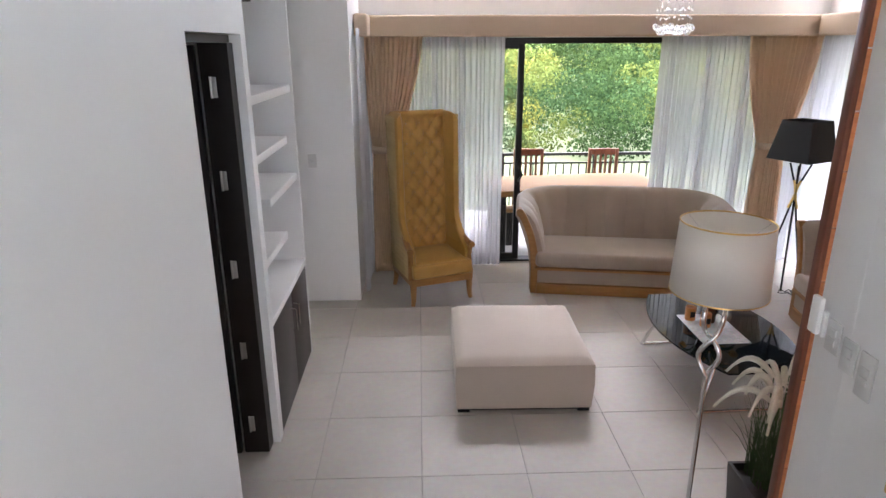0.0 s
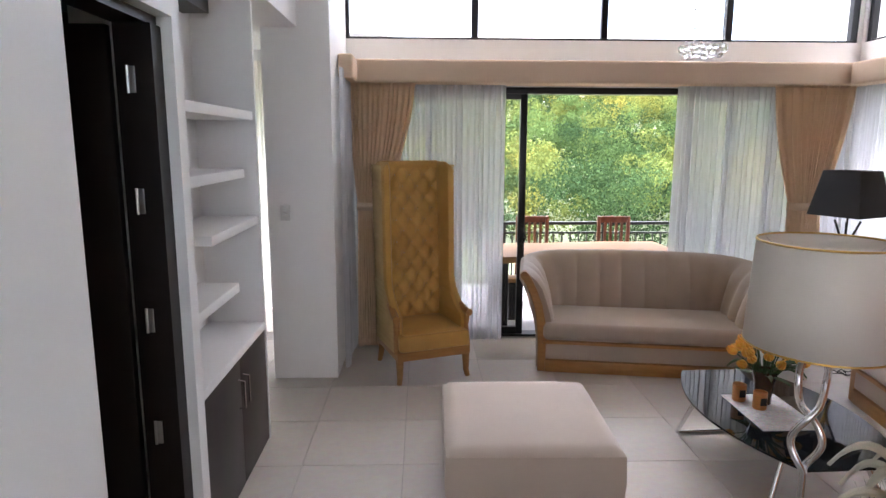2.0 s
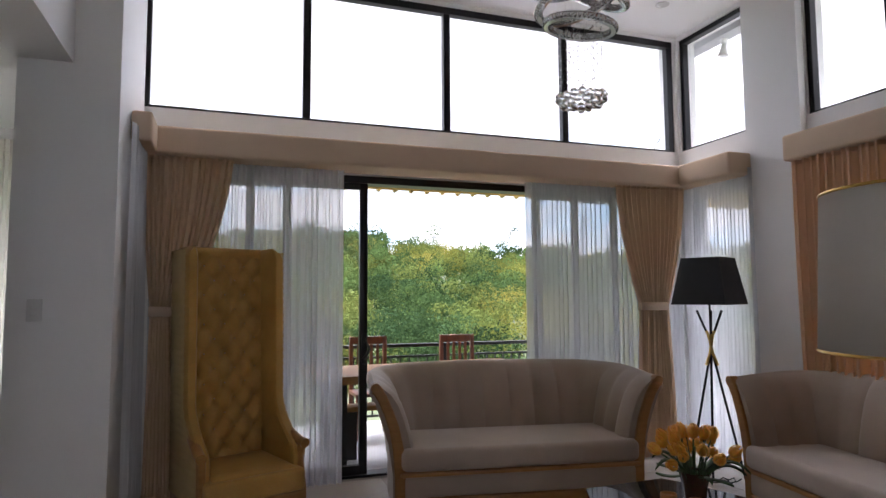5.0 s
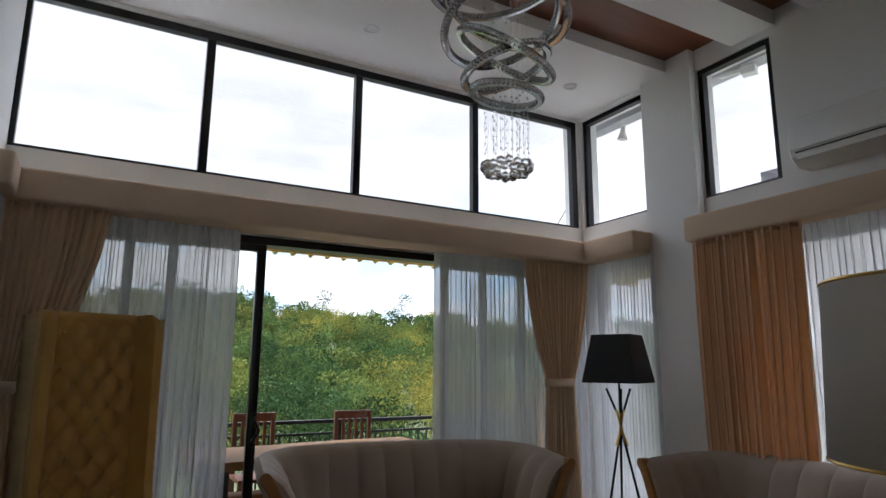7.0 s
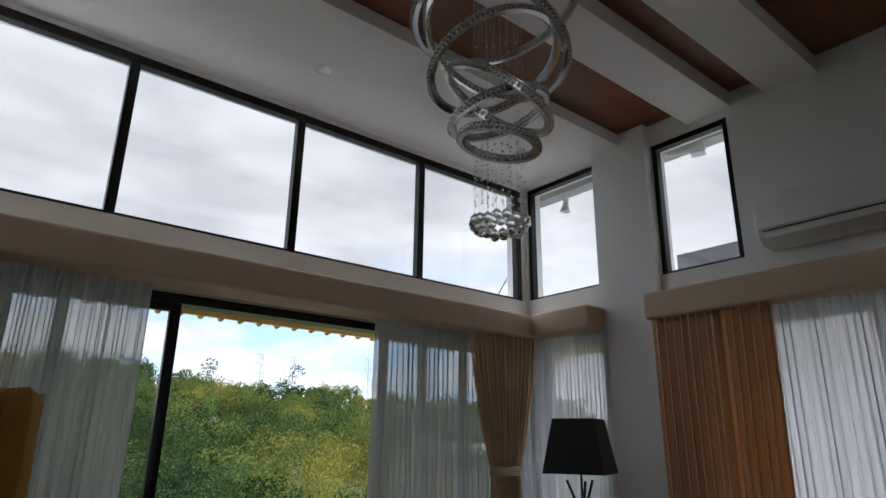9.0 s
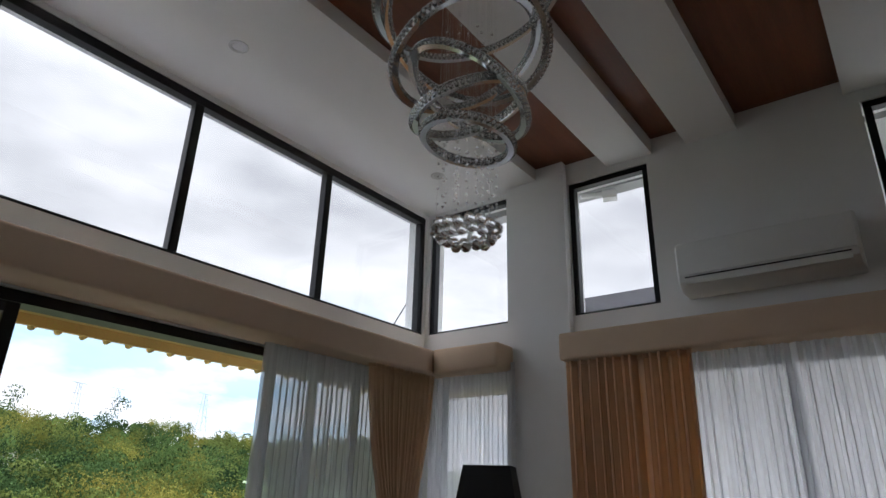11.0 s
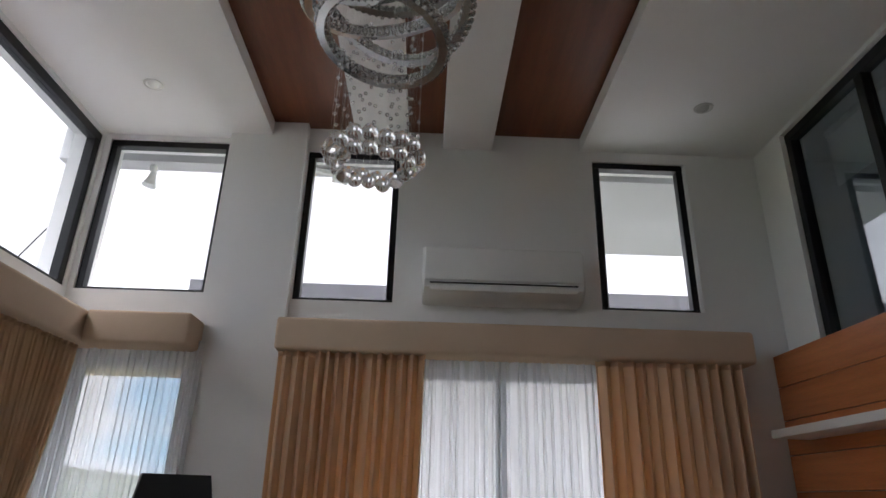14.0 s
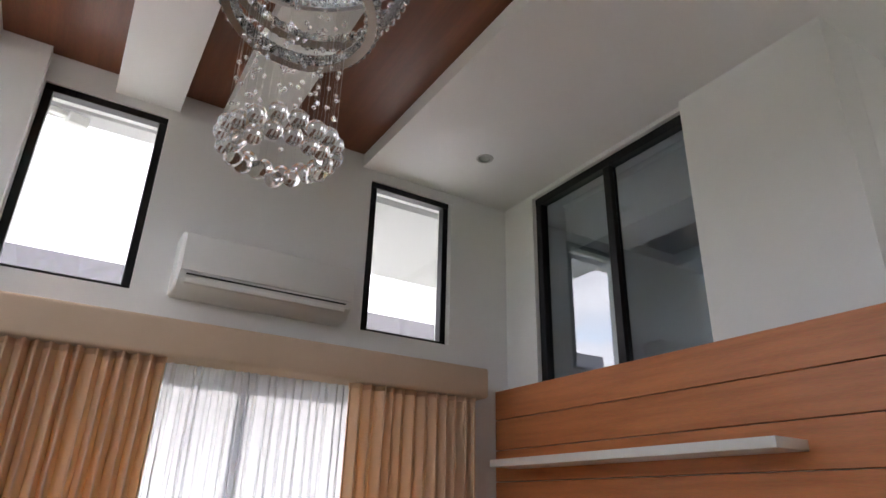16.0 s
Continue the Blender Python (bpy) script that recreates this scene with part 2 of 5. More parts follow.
M_PLUME = material("white_plume", (0.72, 0.69, 0.58), 0.9, vary=0.1, scale=40, bump=0.6, bump_scale=400)
M_VASE = material("smoked_cut_glass", (0.10, 0.06, 0.04), 0.08, vary=0.2, scale=20, bump=0.3, bump_scale=60, coat=0.5)
M_CANDLE = material("amber_candle", (0.62, 0.27, 0.09), 0.4, vary=0.2, scale=20, bump=0.05)
M_LACE = material("silver_runner", (0.62, 0.62, 0.62), 0.5, vary=0.35, scale=40, bump=0.5, bump_scale=90)
M_SLAB = material("live_edge_wood", (0.34, 0.17, 0.05), 0.6, vary=0.3, scale=3, bump=0.05, stretch=(0.8, 6, 6), rgb2=(0.28, 0.13, 0.036))
M_REDW = material("red_hardwood", (0.19, 0.06, 0.03), 0.35, vary=0.25, scale=5, stretch=(8, 8, 0.8), rgb2=(0.13, 0.035, 0.018))
M_EAVE = material("yellow_eave_paint", (0.62, 0.42, 0.14), 0.6, vary=0.1, scale=3)
M_ROOF = material("grey_roof", (0.055, 0.055, 0.065), 0.6, vary=0.35, scale=14, bump=0.3, bump_scale=40)
M_OUTWALL = material("outside_white", (0.52, 0.52, 0.53), 0.7, vary=0.05, scale=2)
M_GRASS = material("meadow", (0.03, 0.04, 0.013), 0.9, vary=0.3, scale=0.25, bump=0.3, rgb2=(0.018, 0.026, 0.009))
M_BALC = material("balcony_tile", (0.36, 0.36, 0.36), 0.6, vary=0.12, scale=3)
# grey-blue that carries the dimness of the unlit upper room
M_DIM_ROOM = material("dim_upper_room", (0.34, 0.42, 0.48), 0.7, vary=0.06, scale=2)
M_TOWER = material("far_steel", (0.32, 0.38, 0.44), 0.6, vary=0.05)
M_FOREST = foliage("forest_leaves", (1.1, 1.08, 1.0), (0.84, 0.88, 0.84))


# ---- building helpers ----
def bx(bm, x0, x1, y0, y1, z0, z1, bevel=0.0, seg=2):
    """Adds a box, its edges rounded by bevel."""
    ret = bmesh.ops.create_cube(bm, size=1.0, matrix=Matrix.Translation(((x0 + x1) / 2, (y0 + y1) / 2, (z0 + z1) / 2)) @ Matrix.Diagonal((x1 - x0, y1 - y0, z1 - z0, 1)))
    if bevel:
        vs = set(ret["verts"])
        es = [e for e in bm.edges if e.verts[0] in vs and e.verts[1] in vs]
        bmesh.ops.bevel(bm, geom=es, offset=bevel, segments=seg, affect="EDGES", profile=0.5)
    return bm


def box(*a, **k):
    return bx(bmesh.new(), *a, **k)


def tube(bm, pts, r, sides=8, closed=False, taper=None):
    """Adds a round bar along pts."""
    pts = [Vector(p) for p in pts]
    n, rings = len(pts), []
    ref = None
    for i, p in enumerate(pts):
        d = (pts[(i + 1) % n] - pts[i - 1]) if closed else (pts[min(i + 1, n - 1)] - pts[max(i - 1, 0)])
        d.normalize()
        if ref is None:
            ref = d.orthogonal().normalized()
        ref = (ref - d * ref.dot(d)).normalized()
        side = d.cross(ref)
        rad = r * (taper(i / max(1, n - 1)) if taper else 1)
        rings.append([bm.verts.new(p + rad * (math.cos(a) * ref + math.sin(a) * side)) for a in (2 * math.pi * k / sides for k in range(sides))])
    for i in range(n if closed else n - 1):
        a, b = rings[i], rings[(i + 1) % n]
        for k in range(sides):
            bm.faces.new((a[k], a[(k + 1) % sides], b[(k + 1) % sides], b[k]))
    if not closed:
        bm.faces.new(rings[0][::-1])
        bm.faces.new(rings[-1])
    return bm


def lathe(bm, profile, x=0, y=0, z=0, sides=32):
    """Adds a turned shape from (radius, height) pairs."""
    rings = [[bm.verts.new((x + r * math.cos(2 * math.pi * k / sides), y + r * math.sin(2 * math.pi * k / sides), z + h)) for k in range(sides)] for r, h in profile]
    for a, b in zip(rings, rings[1:]):
        for k in range(sides):
            bm.faces.new((a[k], a[(k + 1) % sides], b[(k + 1) % sides], b[k]))
    if profile[0][0] > 1e-4:
        bm.faces.new(rings[0][::-1])
    if profile[-1][0] > 1e-4:
        bm.faces.new(rings[-1])
    return bm


def sheet(bm, rows, cols, f, close=False):
    """Adds a grid surface; f(u, v) gives a place, u and v from 0 to 1."""
    g = [[bm.verts.new(f(j / cols, i / rows)) for j in range(cols + 1)] for i in range(rows + 1)]
    for i in range(rows):
        for j in range(cols):
            bm.faces.new((g[i][j], g[i][j + 1], g[i + 1][j + 1], g[i + 1][j]))
    return g


def part(name, bm, mat, parent=None, label="", smooth=True, at=None, solid=0.0, sharp=38):
    """Links a bmesh as one mesh object."""
    bmesh.ops.recalc_face_normals(bm, faces=bm.faces)
    me = bpy.data.meshes.new(name)
    bm.to_mesh(me)
    bm.free()
    me.materials.append(mat)
    if smooth:
        me.shade_smooth()
        me.set_sharp_from_angle(angle=radians(sharp))
    ob = new(name, me)
    if at is not None:
        ob.matrix_basis = at
    if parent:
        ob.parent = parent
    if label:
        ob["label"] = label
    if solid:
        md = ob.modifiers.new("thickness", "SOLIDIFY")
        md.thickness, md.offset = solid, 0.0
    return ob


def thing(name, label, category, at=None, group="", kind=""):
    ob = tagged(new(name), label, category, group, kind)
    ob.empty_display_size = 0.1
    if at is not None:
        ob.matrix_basis = at
    return ob


def structure(name, bm, mat, label, category):
    return tagged(part(name, bm, mat, smooth=False), label, category, kind="structure")


def wall_with_holes(bm, axis, c0, c1, a0, a1, z0, z1, holes):
    """Adds a wall from boxes round its openings; axis "x": the wall runs along x between y c0 and c1. Holes: (a0, a1, z0, z1)."""
    cuts = sorted({a0, a1, *[h[0] for h in holes], *[h[1] for h in holes]})
    for p, q in zip(cuts, cuts[1:]):
        mid, solid_from = (p + q) / 2, z0
        spans = sorted((h[2], h[3]) for h in holes if h[0] <= mid <= h[1])
        for lo, hi in spans + [(z1, z1)]:
            if lo > solid_from + 1e-4:
                if axis == "x":
                    bx(bm, p, q, c0, c1, solid_from, lo)
                else:
                    bx(bm, c0, c1, p, q, solid_from, lo)
            solid_from = max(solid_from, hi)
    return bm

CEIL, RECESS = 3.97, 4.09

# ---- setting ----
# floors
floor = structure("floor", box(-4.0, 4.4, 1.5, 6.86, -0.2, -0.006), M_GROUT, "light grey porcelain tiled living room floor", "floor")
structure("floor_passage", box(-4.0, -0.2, 6.861, 8.2, -0.2, 0.0), M_TILE, "light grey tiled floor of the side passage", "floor")
bm = bmesh.new()
for i in range(5):
    bx(bm, -0.868, 1.463, -3.0 if i == 4 else 1.55 - 0.36 * (i + 1), 1.55 - 0.36 * i - 0.001, -0.2, 0.16 * (i + 1))
structure("stairs", bm, M_TILE, "short flight of tiled steps down to the living room", "stairs")

# left wall with a doorway and a shelf niche
bm = bmesh.new()
wall_with_holes(bm, "y", -1.07, -0.87, -3.0, 3.445, 0, 4.3, [(2.58, 3.36, 0, 2.38)])
bx(bm, -1.27, -1.071, 3.361, 3.445, 0, 4.3)
bx(bm, -1.27, -1.22, 3.446, 4.55, 0, 4.3)
bx(bm, -1.219, -0.87, 3.446, 4.55, 2.72, 4.3)
bx(bm, -1.27, -0.87, 4.551, 4.578, 0, 4.3)
bx(bm, -1.10, -0.81, 4.579, 5.599, 2.73, 4.3)
structure("wall_left", bm, M_WALL, "white painted wall with a doorway and a shelf niche", "wall")
structure("wall_pier", box(-1.08, -0.57, 5.6, 6.64, 0, 4.3), M_WALL, "white painted pier beside the curtained window", "wall")
# room behind the doorway; its gloom is painted on as near-black walls
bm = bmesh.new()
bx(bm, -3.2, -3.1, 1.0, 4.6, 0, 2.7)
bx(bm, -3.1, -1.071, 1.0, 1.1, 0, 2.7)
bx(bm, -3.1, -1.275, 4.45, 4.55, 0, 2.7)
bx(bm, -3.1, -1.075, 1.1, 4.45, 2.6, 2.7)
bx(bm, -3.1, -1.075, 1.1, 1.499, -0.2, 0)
structure("wall_side_room", bm, M_DOOR_GLOOM, "room walls behind the door, lack of light put into their dark colour", "wall")
# side passage
bm = bmesh.new()
wall_with_holes(bm, "x", 8.0, 8.2, -4.0, -0.2, 0, 2.9, [(-2.9, -1.0, 0.1, 2.4)])
bx(bm, -4.1, -4.0, 4.6, 8.2, 0, 2.9)
bx(bm, -4.0, -3.21, 4.5, 4.6, 0, 2.9)
bx(bm, -0.57, -0.2, 6.86, 8.0, 0, 2.9)
structure("wall_passage", bm, M_WALL, "white painted walls of the side passage", "wall")
structure("ceiling_passage", box(-4.0, -1.081, 4.58, 8.0, 2.9, 3.0), M_CEIL, "white passage ceiling", "ceiling")

# back wall: sliding door below, strip of windows above
bm = bmesh.new()
wall_with_holes(bm, "x", 6.64, 6.84, -0.7, 4.4, 0, 4.3, [(-0.45, 4.0, 0, 2.40), (-0.60, 4.16, 2.815, 3.93)])
structure("wall_back", bm, M_WALL, "white wall with a sliding door and clerestory windows", "wall")
# right wall
bm = bmesh.new()
wall_with_holes(bm, "y", 4.2, 4.4, -0.5, 6.638, 0, 4.3, [(5.78, 6.5, 0.0, 2.38), (2.75, 4.95, 0.0, 2.38), (5.745, 6.60, 2.815, 3.93), (4.55, 5.20, 2.79, 3.89), (2.51, 3.185, 2.79, 3.89)])
bx(bm, 4.13, 4.199, 5.21, 5.74, 0, 4.3)
structure("wall_right", bm, M_WALL, "white wall with a column, tall windows and small upper windows", "wall")

# wall behind the walker with the wooden feature panel and an upper window to a room
bm = bmesh.new()
bx(bm, 1.465, 4.2, 1.90, 2.08, 0, 2.49)
bx(bm, 1.465, 1.7, -3.0, 1.899, 0, 2.49)
structure("wall_feature", bm, M_WALL, "white wall end that carries the wooden panelling and switches", "wall")
bm = bmesh.new()
wall_with_holes(bm, "x", 1.85, 2.0, 2.45, 4.2, 2.491, 4.3, [(2.45, 3.86, 2.50, 3.94)])
bx(bm, 1.65, 2.465, 1.80, 2.04, 2.491, 4.3)
bx(bm, 1.65, 1.75, -3.0, 1.799, 2.491, 4.3)
structure("wall_upper", bm, M_WALL, "white upper wall with a window to the upper room", "wall")
# upper room box, its dim look put into the wall colour
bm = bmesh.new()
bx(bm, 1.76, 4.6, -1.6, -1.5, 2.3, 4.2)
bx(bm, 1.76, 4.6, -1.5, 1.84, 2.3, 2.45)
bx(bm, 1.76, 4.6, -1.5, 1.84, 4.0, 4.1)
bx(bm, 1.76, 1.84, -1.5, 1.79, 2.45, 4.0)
structure("wall_upper_room", bm, M_DIM_ROOM, "upper room walls, unlit dimness put into their grey-blue colour", "wall")
# closing wall; its opening is out of view and added for extra daylight
structure("wall_behind", wall_with_holes(bmesh.new(), "x", -3.2, -3.0, -1.0, 1.465, 0, 4.3, [(-0.7, 1.3, 1.5, 3.6)]), M_WALL, "white wall closing the stair hall", "wall")

# ceiling: flat strips and beams with recessed wood between
bm = bmesh.new()
bx(bm, -4.0, 4.4, 5.45, 6.64, CEIL, 4.3)
bx(bm, -4.0, 4.4, -3.0, 3.26, CEIL, 4.3)
bx(bm, -4.0, 4.2, 4.50, 4.86, 3.95, 4.3)
bx(bm, -4.0, 4.2, 3.90, 4.25, 3.95, 4.3)
structure("ceiling", bm, M_CEIL, "white ceiling with two beams and downlights", "ceiling")
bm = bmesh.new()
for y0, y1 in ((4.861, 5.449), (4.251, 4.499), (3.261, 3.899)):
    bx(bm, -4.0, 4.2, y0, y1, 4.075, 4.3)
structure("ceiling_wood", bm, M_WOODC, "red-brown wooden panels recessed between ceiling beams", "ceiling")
bm = bmesh.new()
bx(bm, -4.2, -4.0, -3.0, 6.84, 2.9, 4.3)
structure("wall_far_left", bm, M_WALL, "white wall closing the upper hall", "wall")

# roof over the house and its eaves
bm = bmesh.new()
bx(bm, -4.4, 4.6, -3.4, 7.2, 4.31, 4.45)
bx(bm, 4.601, 4.75, 3.4, 7.2, 3.98, 4.45)
bx(bm, 4.601, 6.1, -3.4, 3.35, 3.95, 4.45)
structure("roof", bm, M_OUTWALL, "white flat roof with boxed eaves", "roof")


def framed_window(name, axis, c, a0, a1, z0, z1, mullions, label, bar=0.05, deep=0.07, pane=M_GLASS, sill=0.02):
    """A window of dark bars with panes; axis "x": it runs along x at y = c."""
    w = thing(name, label, "window", kind="structure")

    def put(nm, p0, p1, q0, q1, d0, d1, mat):
        return part(nm, box(p0, p1, d0, d1, q0, q1, bevel=0.004 if mat is M_BLACK else 0) if axis == "x" else box(d0, d1, p0, p1, q0, q1, bevel=0.004 if mat is M_BLACK else 0), mat, w, smooth=False)

    put("window_frame", a0, a1, z0, z0 + sill, c, c + deep, M_BLACK)
    put("window_frame", a0, a1, z1 - bar, z1, c, c + deep, M_BLACK)
    for p in [a0 + bar / 2, a1 - bar / 2, *mullions]:
        put("mullion", p - bar / 2, p + bar / 2, z0 + sill, z1 - bar, c + 0.003, c + deep - 0.003, M_BLACK)
    edges = sorted([a0 + bar / 2, *mullions, a1 - bar / 2])
    for p, q in zip(edges, edges[1:]):
        put("pane", p + bar / 2, q - bar / 2, z0 + sill, z1 - bar, c + deep * 0.4, c + deep * 0.4 + 0.006, pane).visible_shadow = False
    return w


framed_window("window_1", "x", 6.645, -0.60, 4.16, 2.815, 3.93, [0.598, 1.787, 2.945], "black framed clerestory window of four panes", bar=0.062)
framed_window("window_2", "y", 4.215, 5.745, 6.60, 2.815, 3.93, [], "black framed corner clerestory window", bar=0.045)
framed_window("window_3", "y", 4.215, 4.55, 5.20, 2.79, 3.89, [], "small black framed upper window", bar=0.045)
framed_window("window_4", "y", 4.215, 2.53, 3.175, 2.79, 3.89, [], "small black framed upper window beside the air conditioner", bar=0.045)
framed_window("window_5", "x", 1.90, 2.42, 3.86, 2.50, 3.94, [3.13], "black framed window into the dark upper room", bar=0.06, pane=M_GLASSR)
framed_window("window_6", "y", 4.25, 2.75, 4.95, 0.0, 2.38, [3.84], "dark framed sliding window behind sheer curtains", bar=0.06)
framed_window("window_7", "y", 4.25, 5.78, 6.50, 0.0, 2.38, [], "tall dark framed window behind a sheer curtain", bar=0.05)
framed_window("window_8", "x", 8.05, -2.9, -1.0, 0.1, 2.4, [-1.95], "passage window behind a sheer curtain", bar=0.05)
# unseen window, added so daylight reaches the dark stair hall
framed_window("window_fill", "x", -3.12, -0.7, 1.3, 1.5, 3.6, [0.3], "unseen black framed window added to brighten the stair hall", bar=0.05)
# roller blind in the upper room
bl = thing("roller_blind", "white roller blind half drawn behind the upper window", "blind")
part("blind_cloth", box(2.45, 3.82, 1.70, 1.704, 3.55, 3.93), M_WHITE, bl, smooth=False)
part("blind_tube", tube(bmesh.new(), [(2.45, 1.70, 3.94), (3.82, 1.70, 3.94)], 0.025), M_WHITE, bl)

# sliding door
door = thing("door_1", "black framed glass sliding door, one side open", "door", kind="structure")


def door_leaf(x0, x1, y, handle=None):
    leaf = part("door_leaf", box(x0, x0 + 0.065, y, y + 0.045, 0.02, 2.36, bevel=0.004), M_BLACK, door)
    part("stile", box(x1 - 0.065, x1, y, y + 0.045, 0.02, 2.36, bevel=0.004), M_BLACK, door)
    part("rail", box(x0 + 0.065, x1 - 0.065, y, y + 0.045, 2.29, 2.36), M_BLACK, door, smooth=False)
    part("rail", box(x0 + 0.065, x1 - 0.065, y, y + 0.045, 0.02, 0.09), M_BLACK, door, smooth=False)
    part("pane", box(x0 + 0.065, x1 - 0.065, y + 0.018, y + 0.024, 0.09, 2.29), M_GLASS, door, smooth=False).visible_shadow = False
    if handle:
        bm = bmesh.new()
        tube(bm, [(handle, y - 0.005, 0.92), (handle + 0.01, y - 0.05, 0.95), (handle + 0.035, y - 0.06, 1.0), (handle + 0.01, y - 0.05, 1.05), (handle, y - 0.005, 1.08)], 0.012)
        bx(bm, handle - 0.02, handle + 0.02, y - 0.012, y, 0.88, 1.12, bevel=0.005)
        part("door_handle", bm, M_BLACK, door)
    return leaf


part("door_head", box(-0.45, 4.0, 6.66, 6.80, 2.34, 2.398), M_BLACK, door, smooth=False)
part("door_track", box(-0.45, 4.0, 6.66, 6.80, 0.0, 0.018), M_BLACK, door, smooth=False)
door_leaf(-0.44, 0.5, 6.74)
door_leaf(0.155, 1.105, 6.68, handle=1.075)
door_leaf(3.05, 3.99, 6.74)
door_leaf(2.62, 3.5, 6.68)

# ---- doorway on the left: frame, open leaf, hinges ----
fr = thing("door_2", "dark wooden door standing open into an unlit room", "door", kind="structure")
part("door_frame", box(-1.06, -0.915, 3.265, 3.359, 0, 2.34), M_DOOR_GLOOM, fr, smooth=False)
part("door_frame", box(-1.06, -0.93, 2.581, 2.615, 0, 2.34), M_DOOR_GLOOM, fr, smooth=False)
part("door_head", box(-1.06, -0.93, 2.581, 3.359, 2.341, 2.378), M_DOOR_GLOOM, fr, smooth=False)
leaf = part("door_leaf", box(-1.75, -1.075, 3.24, 3.28, 0.01, 2.33, bevel=0.003), M_DOOR_GLOOM, fr)
for z in (0.2, 0.68, 1.17, 1.66, 2.13):
    bm = box(-1.01, -0.985, 3.258, 3.2645, z - 0.05, z + 0.05, bevel=0.002)
    tube(bm, [(-1.012, 3.257, z - 0.052), (-1.012, 3.257, z + 0.052)], 0.006)
    part("hinge", bm, M_BRUSHED, fr, "pale steel hinge")

# ---- niche shelves and cabinet ----
for y0, y1, z in ((3.447, 4.549, 2.02), (3.447, 4.32, 1.695), (3.72, 4.549, 1.40), (3.447, 4.11, 1.085)):
    tagged(part("wall_shelf", box(-1.219, -0.885, y0, y1, z, z + 0.05, bevel=0.004), M_WALL), "thick white painted shelf fixed in the niche", "shelf", "niche shelves")
cab = thing("low_cabinet", "dark brown two-door cabinet under the niche shelves", "cabinet", pose(-0.87, 4.0, 0))
part("body", box(-0.345, -0.03, -0.552, 0.548, 0.0, 0.735, bevel=0.002), M_WHITE, cab)
part("top", box(-0.345, 0.0, -0.552, 0.548, 0.737, 0.785, bevel=0.004), M_WALL, cab, "white painted cabinet top")
for y0, y1, h in ((-0.552, 0.008, -0.035), (0.012, 0.548, 0.055)):
    d = part("door", box(-0.028, -0.004, y0, y1, 0.01, 0.734, bevel=0.002), M_DARK, cab)
    bm = tube(bmesh.new(), [(-0.004, h, 0.47), (0.028, h, 0.475), (0.028, h, 0.625), (-0.004, h, 0.63)], 0.006)
    part("handle", bm, M_STEEL, d, "chrome bar handle")

# ---- switches ----


def switch_plate(m, w=0.075, h=0.12, keys=2):
    s = thing("light_switch", "pale grey plastic light switch on a white wall", "switch", m)
    part("plate", box(-w / 2, w / 2, -0.008, 0, -h / 2, h / 2, bevel=0.004), M_SWITCH, s)
    for k in range(keys):
        z = (k - (keys - 1) / 2) * 0.035
        part("key", box(-w / 4, w / 4, -0.013, -0.008, z - 0.014, z + 0.014, bevel=0.002), M_SWITCH, s)
    return s


switch_plate(pose(-0.945, 5.599, 1.35))
for y, z in ((1.975, 1.345), (1.885, 1.315)):
    switch_plate(pose(1.464, y, z, 0, 0, -90))
switch_plate(pose(1.464, 1.795, 1.29, 0, 0, -90), h=0.16)
pf = thing("picture_frame", "gold framed picture hanging on the white wall", "picture", pose(1.464, 1.46, 1.17, 0, 0, -90))
part("frame", box(-0.14, 0.14, -0.025, 0, -0.17, 0.17, bevel=0.008), M_GOLD, pf)
part("picture", box(-0.11, 0.11, -0.028, -0.0255, -0.14, 0.14), M_PEACH, pf, smooth=False)
rc = thing("remote_holder", "white remote control in a wall holder", "remote", pose(1.464, 2.05, 1.39, 0, 0, -90))
part("holder", box(-0.03, 0.03, -0.02, 0, -0.07, 0.03, bevel=0.005), M_WHITE, rc)
part("remote", box(-0.025, 0.025, -0.04, -0.02, -0.06, 0.08, bevel=0.006), M_WHITE, rc)


